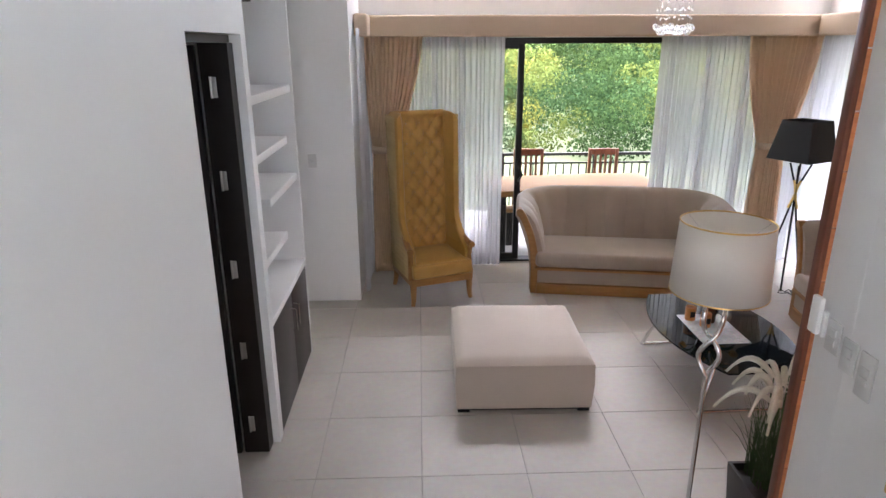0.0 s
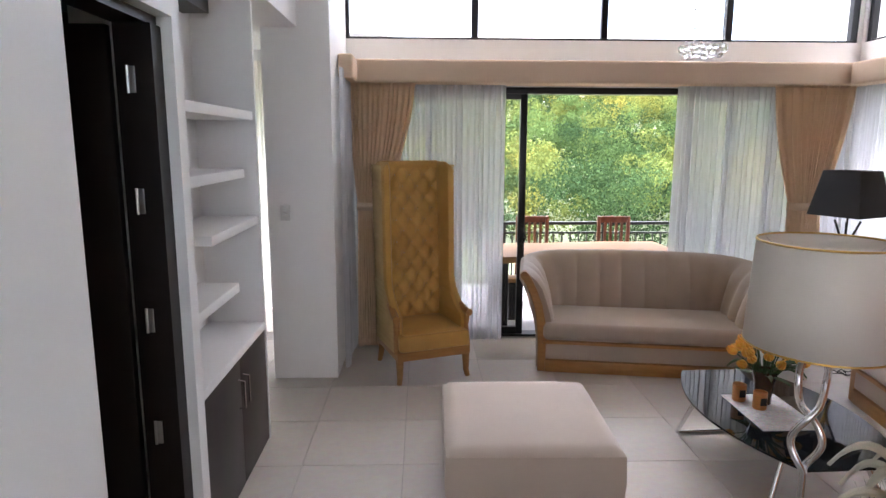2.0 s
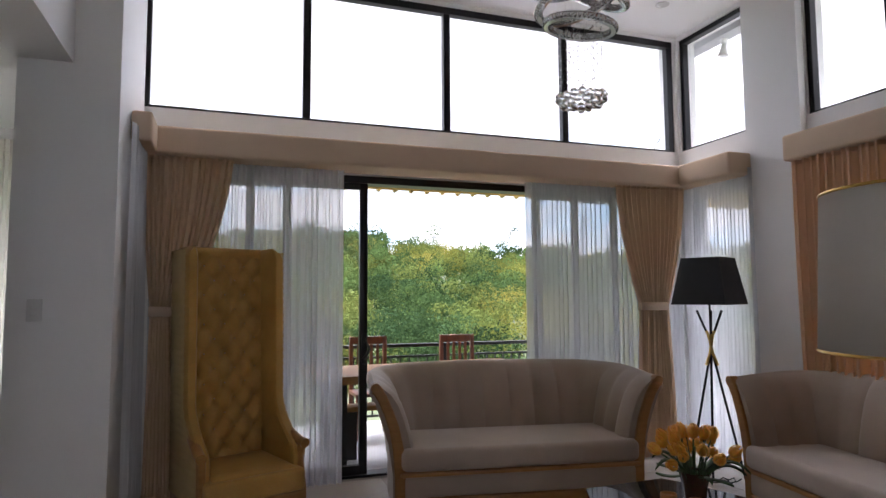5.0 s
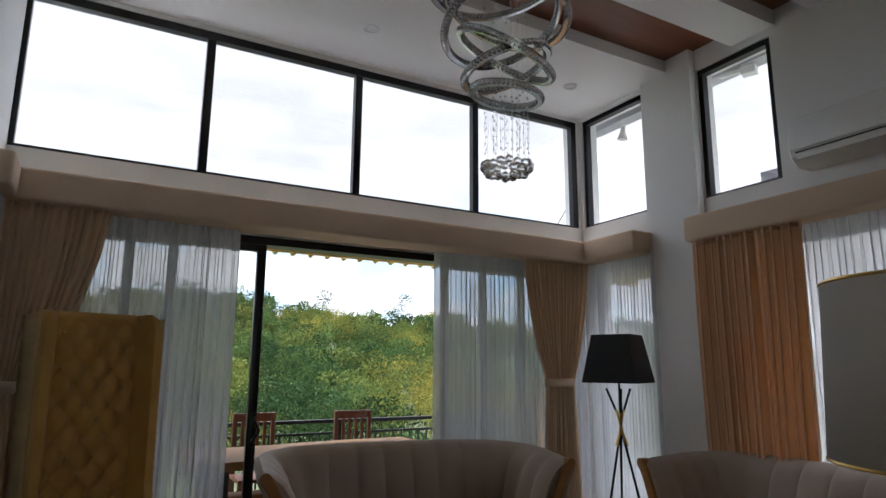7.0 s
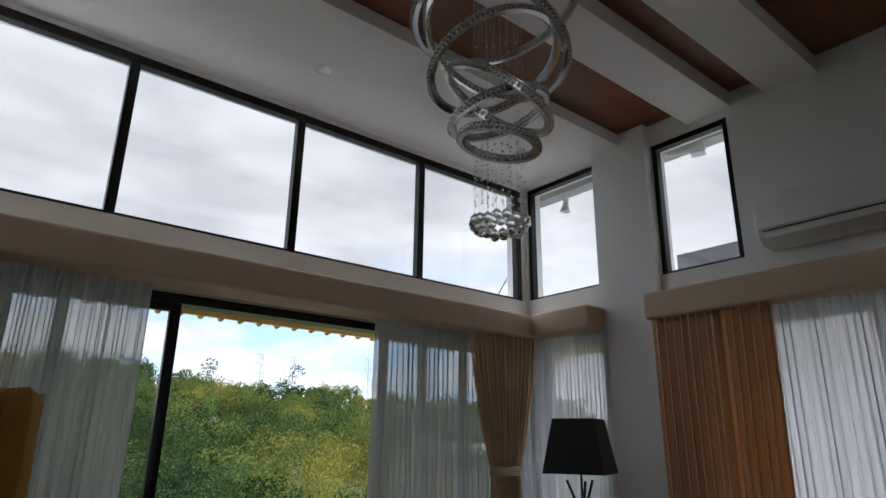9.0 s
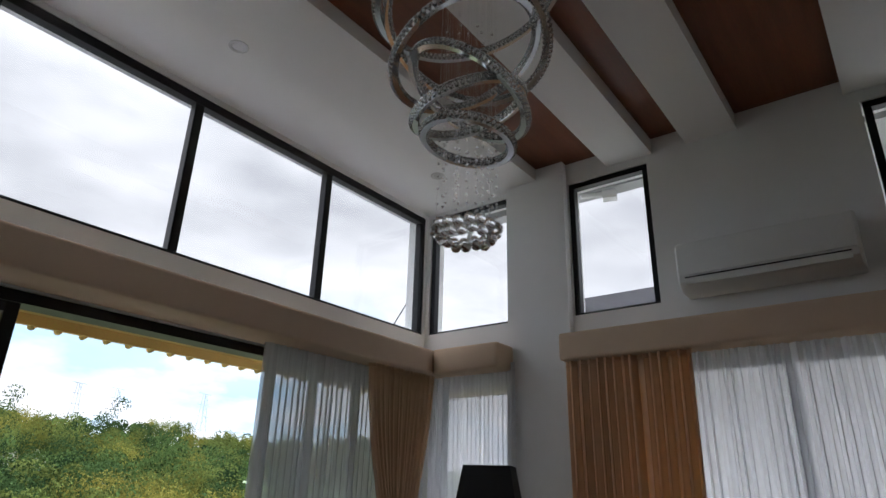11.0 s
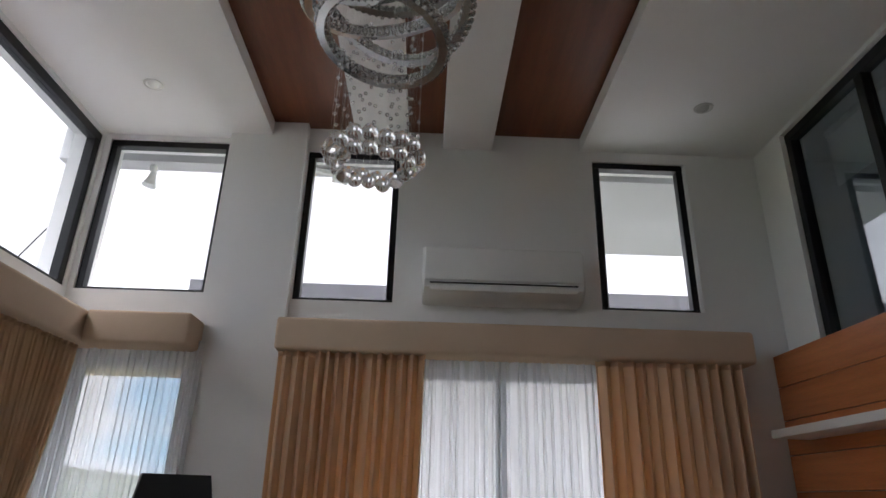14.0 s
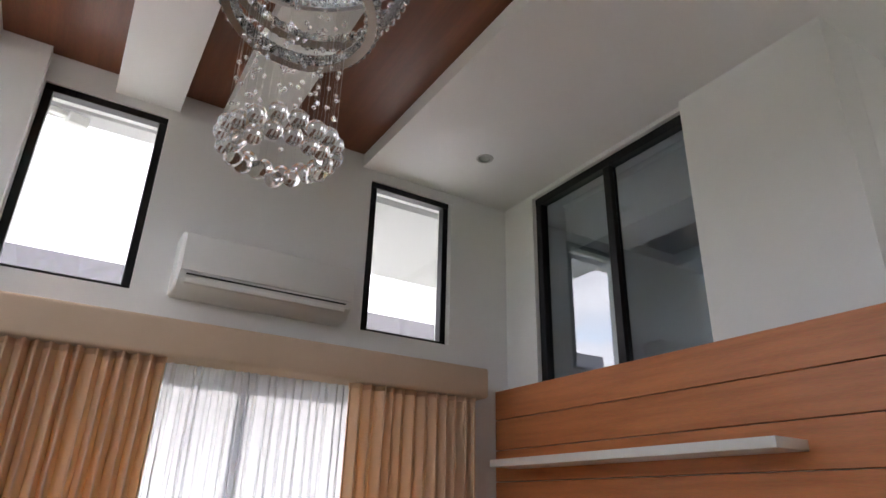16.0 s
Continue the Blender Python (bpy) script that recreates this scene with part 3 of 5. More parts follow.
# ---- curtains ----
def curtain(name, p, q, z0, z1, folds, depth, mat, label, waist=None, narrow=1.0, pull=0.5, tie=None, rows=26, parent=None, seed=1):
    """Hanging cloth from p to q (x, y), with folds; waist: height of a tie-back, narrow: width left there, pull: where it is drawn to."""
    rng = random.Random(seed)
    p, q = Vector((*p, 0)), Vector((*q, 0))
    run = q - p
    nrm = Vector((-run.y, run.x, 0)).normalized()
    wob = [(rng.uniform(0.6, 1.3), rng.uniform(-0.25, 0.25), rng.uniform(0, 6.3)) for _ in range(folds + 2)]
    cols = folds * 10

    def place(u, v):
        z = z1 + (z0 - z1) * v
        width, mid = 1.0, 0.5
        if waist:
            if z > waist:
                k = (z1 - z) / (z1 - waist)
                k = k ** 1.7
            else:
                k = 1.0 - 0.25 * ((waist - z) / (waist - z0)) ** 0.8
            width = 1 + (narrow - 1) * k
            mid = 0.5 + (pull - 0.5) * k
        i = min(int(u * folds), folds - 1)
        a, sh, ph = wob[i]
        b, sh2, ph2 = wob[i + 1]
        f = u * folds - i
        amp = (a + (b - a) * f) * depth
        phase = 2 * math.pi * (u * folds + (sh + (sh2 - sh) * f))
        lean = 0.4 * math.sin(7 * u + 3 * v + wob[0][2]) * depth * v
        s = mid + (u - 0.5) * width
        off = amp * math.sin(phase) * (0.75 + 0.35 * v) + lean
        along = 0.3 * depth * math.sin(2 * phase) / max(run.length, 0.1)
        return p + run * (s + along) + nrm * off + Vector((0, 0, z))

    bm = bmesh.new()
    sheet(bm, rows, cols, place)
    ob = part(name, bm, mat, parent, sharp=180)
    if not parent:
        tagged(ob, label, "curtain")
    if mat in (M_PEACH, M_PEACH_GLOW):
        for nm, v0, v1 in (("heading", 0.0, 0.03), ("hem", 0.965, 1.0)):
            bm = bmesh.new()
            sheet(bm, 2, cols, lambda u, v, v0=v0, v1=v1: place(u, v0 + (v1 - v0) * v))
            part(nm, bm, mat, ob, sharp=180, solid=0.008)
    if tie:
        c = p + run * pull
        bm = bmesh.new()
        w = narrow * run.length / 2
        pts = [c + run.normalized() * (w * 1.1 * math.cos(a)) + nrm * (depth * 2.0 * math.sin(a)) for a in (2 * math.pi * k / 24 for k in range(24))]
        lo = [bm.verts.new(v + Vector((0, 0, waist - 0.035))) for v in pts]
        hi = [bm.verts.new(v + Vector((0, 0, waist + 0.035))) for v in pts]
        for k in range(24):
            bm.faces.new((lo[k], lo[(k + 1) % 24], hi[(k + 1) % 24], hi[k]))
        part("tie_band", bm, M_VAL, ob, "plain peach tie band", solid=0.006)
    return ob


curtain("drape", (-0.54, 6.40), (0.05, 6.42), 0.01, 2.46, 13, 0.042, M_PEACH, "peach pleated curtain gathered by a tie band", waist=1.32, narrow=0.36, pull=0.31, tie=True, seed=3)
curtain("drape", (3.30, 6.42), (4.02, 6.40), 0.01, 2.46, 14, 0.042, M_PEACH, "peach pleated curtain gathered by a tie band", waist=1.32, narrow=0.36, pull=0.50, tie=True, seed=4)
curtain("sheer_curtain", (-0.50, 6.53), (0.88, 6.53), 0.01, 2.47, 28, 0.029, M_SHEER, "white sheer curtain over the sliding door", seed=5)
curtain("sheer_curtain", (2.46, 6.53), (4.08, 6.53), 0.01, 2.47, 32, 0.029, M_SHEER, "white sheer curtain over the sliding door", seed=6)
curtain("sheer_curtain", (4.09, 6.45), (4.09, 5.67), 0.01, 2.47, 19, 0.018, M_SHEER, "white sheer curtain in the corner window", seed=7)
curtain("sheer_curtain", (-0.52, 5.78), (-0.52, 6.45), 0.01, 2.47, 15, 0.016, M_SHEER, "white sheer curtain beside the pier", seed=8)
curtain("sheer_curtain", (4.10, 5.02), (4.10, 2.55), 0.01, 2.47, 49, 0.027, M_SHEER, "white sheer curtain over the side window", seed=9)
# side drapes wear the backlit copy of the cloth
curtain("drape", (4.0, 5.18), (4.0, 4.33), 0.01, 2.45, 14, 0.05, M_PEACH_GLOW, "peach pleated curtain with orange backlight put into its cloth colour", waist=0.6, narrow=0.92, pull=0.5, seed=10)
curtain("drape", (4.0, 3.31), (4.0, 2.42), 0.01, 2.45, 12, 0.046, M_PEACH_GLOW, "peach pleated curtain with orange backlight put into its cloth colour", seed=11)
curtain("curtain", (-2.8, 7.75), (-1.1, 7.75), 0.02, 2.75, 30, 0.024, M_SHADE, "cream cloth curtain drawn across the passage window", seed=12)


def valance(bm, x0, x1, y0, y1, z0=2.405, z1=2.60):
    bx(bm, x0, x1, y0, y1, z0, z1, bevel=0.022, seg=3)


bm = bmesh.new()
valance(bm, -0.565, 4.19, 6.31, 6.636)
ob = tagged(part("valance", bm, M_VAL), "peach padded pelmet above the sliding door curtains", "valance")
bm = bmesh.new()
valance(bm, -0.565, -0.44, 5.98, 6.309)
part("return", bm, M_VAL, ob)
bm = bmesh.new()
valance(bm, 3.90, 4.195, 5.70, 6.309)
tagged(part("valance", bm, M_VAL), "short peach padded pelmet in the corner", "valance")
bm = bmesh.new()
valance(bm, 3.925, 4.195, 2.36, 5.208)
tagged(part("valance", bm, M_VAL), "long peach padded pelmet above the side window", "valance")

# ---- wall panelling and shelf ----
panel = thing("wall_panelling", "red-brown wooden planks cladding the feature wall", "panelling", pose(0, 2.081, 0), kind="structure")
plank_mesh = None
z = 2.51
for k in range(13):
    z0 = max(0.0, z - 0.1955)
    if plank_mesh is None or z0 == 0.0:
        o = part("plank", box(1.45, 4.195, 0, 0.034, 0.0, z - z0, bevel=0.003), M_WOOD, panel, smooth=False)
        plank_mesh = plank_mesh or o.data
    else:
        o = new("plank", plank_mesh)
        o.parent = panel
    o.location = (0, 0, z0)
    z -= 0.2
    if z <= 0.02:
        break
part("edge_trim", box(1.428, 1.4495, -0.003, 0.038, 0.0, 2.512, bevel=0.003), M_REDW, panel, "dark red-brown upright edge strip")
tagged(part("floating_shelf", box(2.05, 3.95, 2.1155, 2.34, 1.985, 2.03, bevel=0.003), M_WHITE), "long white floating shelf on the wooden panelling", "shelf")

# ---- air conditioner ----
ac = thing("air_conditioner", "white split air conditioner mounted above the pelmet", "air conditioner", pose(4.198, 3.85, 2.78))
bm = bmesh.new()
prof = [(-0.0, 0.0), (-0.14, 0.0), (-0.215, 0.055), (-0.225, 0.12), (-0.215, 0.30), (-0.18, 0.335), (0.0, 0.335)]
for y in (-0.51, -0.495, 0.495, 0.51):
    k = 0.94 if abs(y) > 0.5 else 1.0
    for x, zz in prof:
        bm.verts.new((x * k, y, 0.1675 + (zz - 0.1675) * k))
bm.verts.ensure_lookup_table()
n = len(prof)
for r in range(3):
    for k in range(n - 1):
        bm.faces.new([bm.verts[i] for i in (r * n + k, r * n + k + 1, (r + 1) * n + k + 1, (r + 1) * n + k)])
bm.faces.new([bm.verts[k] for k in range(n)])
bm.faces.new([bm.verts[3 * n + k] for k in range(n)][::-1])
part("housing", bm, M_WHITE, ac)
part("front_panel", box(-0.236, -0.2255, -0.495, 0.495, 0.098, 0.31, bevel=0.004), M_WHITE, ac)
part("louvre", box(-0.216, -0.17, -0.46, 0.46, 0.036, 0.07, bevel=0.004), M_WHITE, ac)
part("air_slot", box(-0.229, -0.2, -0.46, 0.46, 0.079, 0.085), M_BLACK, ac, smooth=False)

# ---- downlights ----
for x, y in ((1.645, 6.07), (3.60, 6.075), (3.62, 2.61), (1.65, 2.61)):
    dl = thing("downlight", "small round recessed ceiling downlight, unlit", "ceiling light", pose(x, y, CEIL), "ceiling downlights")
    part("ring", lathe(bmesh.new(), [(0.036, -0.001), (0.045, -0.006), (0.058, -0.004), (0.06, 0.0)], sides=28), M_BRUSHED, dl)
    part("reflector", lathe(bmesh.new(), [(0.035, -0.0015), (0.025, -0.0035), (0.001, -0.0035)], sides=24), M_BRUSHED, dl)


# ---- seating ----
def sofa(at, width, label, seed=0):
    """A curved channel-back sofa: front towards -y, origin at the front middle of its base."""
    s = thing("sofa", label, "sofa", at, "matching sofas")
    w, d = width / 2, 0.82
    part("plinth", box(-w + 0.07, w - 0.07, 0.02, d - 0.06, 0.0, 0.105, bevel=0.012), M_PINE, s, "honey-coloured wooden plinth")
    part("lower_band", box(-w + 0.06, w - 0.06, 0.035, d - 0.05, 0.107, 0.247, bevel=0.02), M_VELVET2, s)
    part("wood_strip", box(-w + 0.045, w - 0.045, 0.005, d - 0.05, 0.248, 0.276, bevel=0.01), M_PINE, s, "honey-coloured wooden strip")
    bm = box(-w + 0.05, w - 0.05, 0.0, d - 0.16, 0.277, 0.425, bevel=0.045, seg=4)
    part("seat_cushion", bm, M_VELVET2, s)
    # shell round sides and back
    r = 0.30
    plan = []
    side = d - r - 0.06
    for k in range(15):
        plan.append((-w, 0.06 + side * k / 14, -1, 0))
    for k in range(1, 13):
        a = math.pi / 2 * k / 13
        plan.append((-w + r - r * math.cos(a), 0.06 + side + r * math.sin(a), -math.cos(a), math.sin(a)))
    nb = 66
    for k in range(nb + 1):
        plan.append((-w + r + (2 * w - 2 * r) * k / nb, d, 0, 1))
    plan += [(-x, y, -nx, ny) for x, y, nx, ny in reversed(plan[:27])]
    total = [0.0]
    for a, b in zip(plan, plan[1:]):
        total.append(total[-1] + math.hypot(b[0] - a[0], b[1] - a[1]))
    length = total[-1]
    channels = max(9, round(length / 0.20))
    inner = [(0.40, 0.02), (0.50, 0.0), (0.60, -0.03), (0.70, -0.07), (0.77, -0.12), (0.81, -0.17)]

    def section(i):
        x, y, nx, ny = plan[i]
        u = total[i] / length
        bump = 0.028 * abs(math.sin(math.pi * u * channels)) ** 0.5
        crown = 0.06 * math.sin(math.pi * u) ** 0.8
        pts = []
        for k, (z, off) in enumerate(inner):
            zz = z + crown * (z - 0.4) / 0.41
            o = -0.10 - off * 0.95
            pts.append((x + nx * (o - bump), y + ny * (o - bump), zz))
        top = 0.81 + crown
        for z, o in ((top + 0.025, 0.095), (top + 0.03, 0.125), (top + 0.012, 0.15), (top - 0.03, 0.155), (0.72, 0.12), (0.6, 0.075), (0.45, 0.03), (0.25, 0.0), (0.03, 0.0)):
            pts.append((x + nx * o, y + ny * o, z))
        return pts

    bm = bmesh.new()
    rings = [[bm.verts.new(p) for p in section(i)] for i in range(len(plan))]
    for a, b in zip(rings, rings[1:]):
        for k in range(len(a) - 1):
            bm.faces.new((a[k], a[k + 1], b[k + 1], b[k]))
    for ring in (rings[0], rings[-1]):
        c = bm.verts.new((ring[0].co.x, ring[0].co.y, 0.03))
        bm.faces.new((*ring, c))
    part("backrest", bm, M_VELVET, s)
    # wooden trims on the arm fronts
    for sx in (-1, 1):
        bm = bmesh.new()
        path = [(0.0, 0.0), (0.0, 0.25), (0.012, 0.42), (0.04, 0.56), (0.075, 0.66), (0.115, 0.75), (0.145, 0.80), (0.165, 0.815)]
        n = len(path)
        rows = []
        for k, (o, z) in enumerate(path):
            half = 0.034 + 0.012 * k / n
            lean = min(1.0, max(0.0, (z - 0.45) / 0.4))
            dx, dz = half * (1 - 0.5 * lean), half * 0.7 * lean
            xs = sx * (w - 0.045 + o)
            rows.append([bm.verts.new(v) for v in ((xs - sx * dx, 0.035, z + dz), (xs + sx * dx, 0.035, z - dz), (xs + sx * dx, 0.075, z - dz), (xs - sx * dx, 0.075, z + dz))])
        for a, b in zip(rows, rows[1:]):
            for k in range(4):
                bm.faces.new((a[k], a[(k + 1) % 4], b[(k + 1) % 4], b[k]))
        bm.faces.new(rows[0])
        bm.faces.new(rows[-1][::-1])
        o = part("arm_trim", bm, M_PINE, s, "curved honey-coloured wooden arm trim")
        md = o.modifiers.new("round", "BEVEL")
        md.width, md.segments = 0.008, 2
        part("scroll", tube(bmesh.new(), [(sx * (w + 0.115), 0.032, 0.82), (sx * (w + 0.115), 0.10, 0.82)], 0.032, 14), M_PINE, s)
    return s


sofa(pose(1.925, 5.53, 0, 0, 0, -9.5), 1.75, "beige velvet channel-back sofa with honey wood trim")
loveseat = sofa(pose(3.17, 4.33, 0, 0, 0, -99), 1.55, "beige velvet channel-back loveseat with honey wood trim")
loveseat.scale = (1.0, 0.82, 1.0)

# ottoman
ot = thing("ottoman", "large square cream upholstered ottoman", "ottoman", pose(0.69, 4.09, 0, 0, 0, -1))
for sx in (-0.4, 0.4):
    for sy in (-0.42, 0.42):
        part("foot", box(sx - 0.04, sx + 0.04, sy - 0.04, sy + 0.04, 0, 0.03), M_BLACK, ot, smooth=False)
part("plinth", box(-0.435, 0.435, -0.455, 0.455, 0.012, 0.032), M_BLACK, ot, smooth=False)


def cushion(w, d, z0, z1, edge=0.05):
    def f(u, v):
        x, y = (u - 0.5) * 2, (v - 0.5) * 2
        e = 1 - max(abs(x), abs(y)) ** 10
        px, py = w * math.copysign(abs(x) ** 0.9, x), d * math.copysign(abs(y) ** 0.9, y)
        return Vector((px, py, z1 - edge * (1 - max(0, e) ** 0.4) + 0.014 * (1 - x * x) * (1 - y * y)))
    bm = bmesh.new()
    g = sheet(bm, 22, 22, f)
    rim = g[0][:-1] + [r[-1] for r in g[:-1]] + g[-1][:0:-1] + [r[0] for r in g[:0:-1]]
    mid = [bm.verts.new((v.co.x * 1.012, v.co.y * 1.012, (z0 + z1) / 2)) for v in rim]
    low = [bm.verts.new((v.co.x * 0.99, v.co.y * 0.99, z0)) for v in rim]
    for a, b in ((rim, mid), (mid, low)):
        for k in range(len(rim)):
            bm.faces.new((a[k], a[(k + 1) % len(rim)], b[(k + 1) % len(rim)], b[k]))
    return bm


part("body", cushion(0.452, 0.478, 0.033, 0.385, 0.035), M_OTTO, ot)

# tall throne chair
ch = thing("armchair", "tall mustard tufted armchair with wings and wooden legs", "armchair", pose(0.115, 5.78, 0, 0, 0, 20))
for sx in (-1, 1):
    front = [(sx * 0.265, -0.25, 0.235), (sx * 0.268, -0.262, 0.14), (sx * 0.268, -0.262, 0.06), (sx * 0.278, -0.275, 0.0)]
    part("leg", tube(bmesh.new(), front, 0.03, 8, taper=lambda u: 1.1 - 0.45 * u), M_PINE, ch)
    back = [(sx * 0.25, 0.27, 0.235), (sx * 0.255, 0.30, 0.1), (sx * 0.26, 0.34, 0.0)]
    part("leg", tube(bmesh.new(), back, 0.028, 8, taper=lambda u: 1.1 - 0.4 * u), M_PINE, ch)
part("seat_rail", box(-0.295, 0.295, -0.29, 0.29, 0.19, 0.265, bevel=0.012), M_PINE, ch)
bm = bx(bmesh.new(), -0.28, 0.28, -0.315, 0.26, 0.267, 0.40, bevel=0.028, seg=4)
part("seat_cushion", bm, M_MUSTARD, ch)
part("seat_crown", cushion(0.24, 0.25, 0.39, 0.418, 0.016), M_MUSTARD, ch, at=pose(0, -0.03, 0))
BW, BZ0, BZ1 = 0.225, 0.40, 1.70


def back_y(z):
    return 0.225 + 0.075 * ((z - BZ0) / (BZ1 - BZ0)) ** 1.3


ROWS_T, COLS_T = 13, 3
buttons = []
for r in range(ROWS_T):
    z = BZ0 + 0.09 + (BZ1 - BZ0 - 0.17) * r / (ROWS_T - 1)
    for c in range(COLS_T if r % 2 == 0 else COLS_T + 1):
        x = (c - (COLS_T - 1 if r % 2 == 0 else COLS_T) / 2) * 0.125
        buttons.append((x, z))
DZ = (BZ1 - BZ0 - 0.17) / (ROWS_T - 1)


def tuft(u, v):
    x, z = (u - 0.5) * 2 * BW, BZ0 + (BZ1 - BZ0) * v
    p, q = x / 0.125, (z - BZ0 - 0.09) / DZ
    a, b = (p + q / 1.0 * 0.5) * math.pi, (p - q / 1.0 * 0.5) * math.pi
    puff = abs(math.sin(a)) * abs(math.sin(b))
    near = min((x - bx_) ** 2 + (z - bz_) ** 2 for bx_, bz_ in buttons)
    pit = math.exp(-near / 0.0008)
    return Vector((x, back_y(z) - 0.026 * puff + 0.03 * pit, z))


bm = bmesh.new()
sheet(bm, 130, 44, tuft)
bk = part("backrest", bm, M_MUSTARD, ch, "diamond-tufted mustard leather back")
bmb = lathe(bmesh.new(), [(0.001, 0.008), (0.0045, 0.0065), (0.0065, 0.0)], sides=8)
first = None
for x, z in buttons:
    if first is None:
        first = part("button", bmb, M_STEEL, bk, "small bright metal button")
        o = first
    else:
        o = new("button", first.data)
        o.parent = bk
    o.matrix_basis = pose(x, back_y(z) + 0.018, z, 90, 0, 0)
ch.scale = (1.06, 1.0, 1.0)


# wings and outside back as one swept shell
def wing_front(z):
    """How far the wing reaches forward at a height."""
    if z > 0.80:
        return 0.035 + 0.03 * (z - 0.80) / 0.9
    k = (0.80 - z) / 0.28
    return 0.035 - 0.265 * min(1, k) ** 1.8


def shell(sx):
    bm = bmesh.new()
    prev, n = None, 40
    for i in range(n + 1):
        z = 0.24 + (1.735 - 0.24) * i / n
        f = wing_front(z) if z > 0.50 else -0.235
        rnd = max(0.0, (z - 1.645) / 0.09)
        f2, x_in, x_out = f + 0.05 * rnd ** 2, 0.228, 0.292 - 0.05 * rnd ** 3
        yb = back_y(max(z, BZ0)) + 0.075
        ring = [bm.verts.new(v) for v in ((sx * x_in, yb, z), (sx * x_in, f2 + 0.02, z), (sx * (x_in + 0.012), f2, z), (sx * (x_out - 0.012), f2, z), (sx * x_out, f2 + 0.02, z), (sx * x_out, yb, z))]
        if prev:
            for k in range(6):
                bm.faces.new((prev[k], prev[(k + 1) % 6], ring[(k + 1) % 6], ring[k]))
        else:
            bm.faces.new(ring[::-1])
        prev = ring
    bm.faces.new(prev)
    return bm


for sx in (-1, 1):
    wing = part("wing", shell(sx), M_MUSTARD, ch)
    # pleated outside skin
    bm = bmesh.new()
    def skin(u, v, sx=sx):
        z = 0.24 + 1.47 * v
        f = (wing_front(z) if z > 0.50 else -0.235) + 0.03
        yb = back_y(max(z, BZ0)) + 0.075
        return Vector((sx * (0.2935 + 0.005 * abs(math.sin(v * 1.47 / 0.045 * math.pi))), f + (yb - f) * u, z))
    sheet(bm, 160, 3, skin)
    part("pleated_side", bm, M_PLEAT, wing, "pleated cream cloth side", solid=0.002)
    arm = [(sx * 0.265, 0.05, 0.66), (sx * 0.268, -0.02, 0.615), (sx * 0.275, -0.11, 0.565), (sx * 0.285, -0.20, 0.535), (sx * 0.292, -0.265, 0.53)]
    part("arm_rest", tube(bmesh.new(), arm, 0.03, 10), M_PINE, ch, "honey-coloured wooden arm")
    part("arm_post", tube(bmesh.new(), [(sx * 0.285, -0.235, 0.53), (sx * 0.278, -0.22, 0.42), (sx * 0.285, -0.25, 0.25)], 0.025, 8), M_PINE, ch)
part("back_panel", box(-0.228, 0.228, 0.325, 0.372, 0.25, 1.73, bevel=0.015), M_MUSTARD, ch)
part("top_roll", tube(bmesh.new(), [(-0.235, back_y(1.70) + 0.02, 1.705), (0.235, back_y(1.70) + 0.02, 1.705)], 0.036, 12), M_MUSTARD, ch)

# ---- coffee table ----
ct = thing("coffee_table", "boat-shaped black glass coffee table on steel legs", "coffee table", pose(2.14, 4.06, 0, 0, 0, 2))
bm = bmesh.new()
outline = []
for k in range(25):
    v = -1 + 2 * k / 24
    outline.append((-(0.25 + 0.185 * (1 - v * v)), v * 0.65))
for k in range(25):
    v = 1 - 2 * k / 24
    outline.append(((0.25 + 0.185 * (1 - v * v)), v * 0.65))
top = [bm.verts.new((x, y, 0.382)) for x, y in outline]
low = [bm.verts.new((x, y, 0.370)) for x, y in outline]
bm.faces.new(top)
bm.faces.new(low[::-1])
for k in range(len(top)):
    bm.faces.new((top[k], low[k], low[(k + 1) % len(top)], top[(k + 1) % len(top)]))
part("tabletop", bm, M_SMOKE, ct, smooth=False)
for sy in (-1, 1):
    for sx in (-1, 1):
        part("leg", tube(bmesh.new(), [(sx * 0.20, sy * 0.42, 0.368), (sx * 0.33, sy * 0.50, 0.012)], 0.014, 10), M_STEEL, ct)
    part("stretcher", tube(bmesh.new(), [(-0.33, sy * 0.50, 0.014), (0.33, sy * 0.50, 0.014)], 0.012, 10), M_STEEL, ct)
    part("upper_bar", tube(bmesh.new(), [(-0.20, sy * 0.42, 0.355), (0.20, sy * 0.42, 0.355)], 0.012, 10), M_STEEL, ct)
tagged(part("table_runner", box(1.93, 2.26, 3.80, 4.28, 0.383, 0.386), M_LACE, smooth=False), "silvery lace runner on the glass table", "runner")
for x, y in ((2.0, 4.20), (2.06, 4.08)):
    cd = thing("candle_holder", "amber glass candle holder on the runner", "candle", pose(x, y, 0.3865), "candles on the table")
    part("cup", lathe(bmesh.new(), [(0.036, 0.0), (0.038, 0.005), (0.038, 0.10), (0.034, 0.10), (0.034, 0.088), (0.001, 0.086)], sides=24), M_CANDLE, cd)
    part("plaque", box(-0.018, 0.018, -0.0405, -0.0385, 0.03, 0.075), M_BLACK, cd, "dark square plaque", smooth=False)

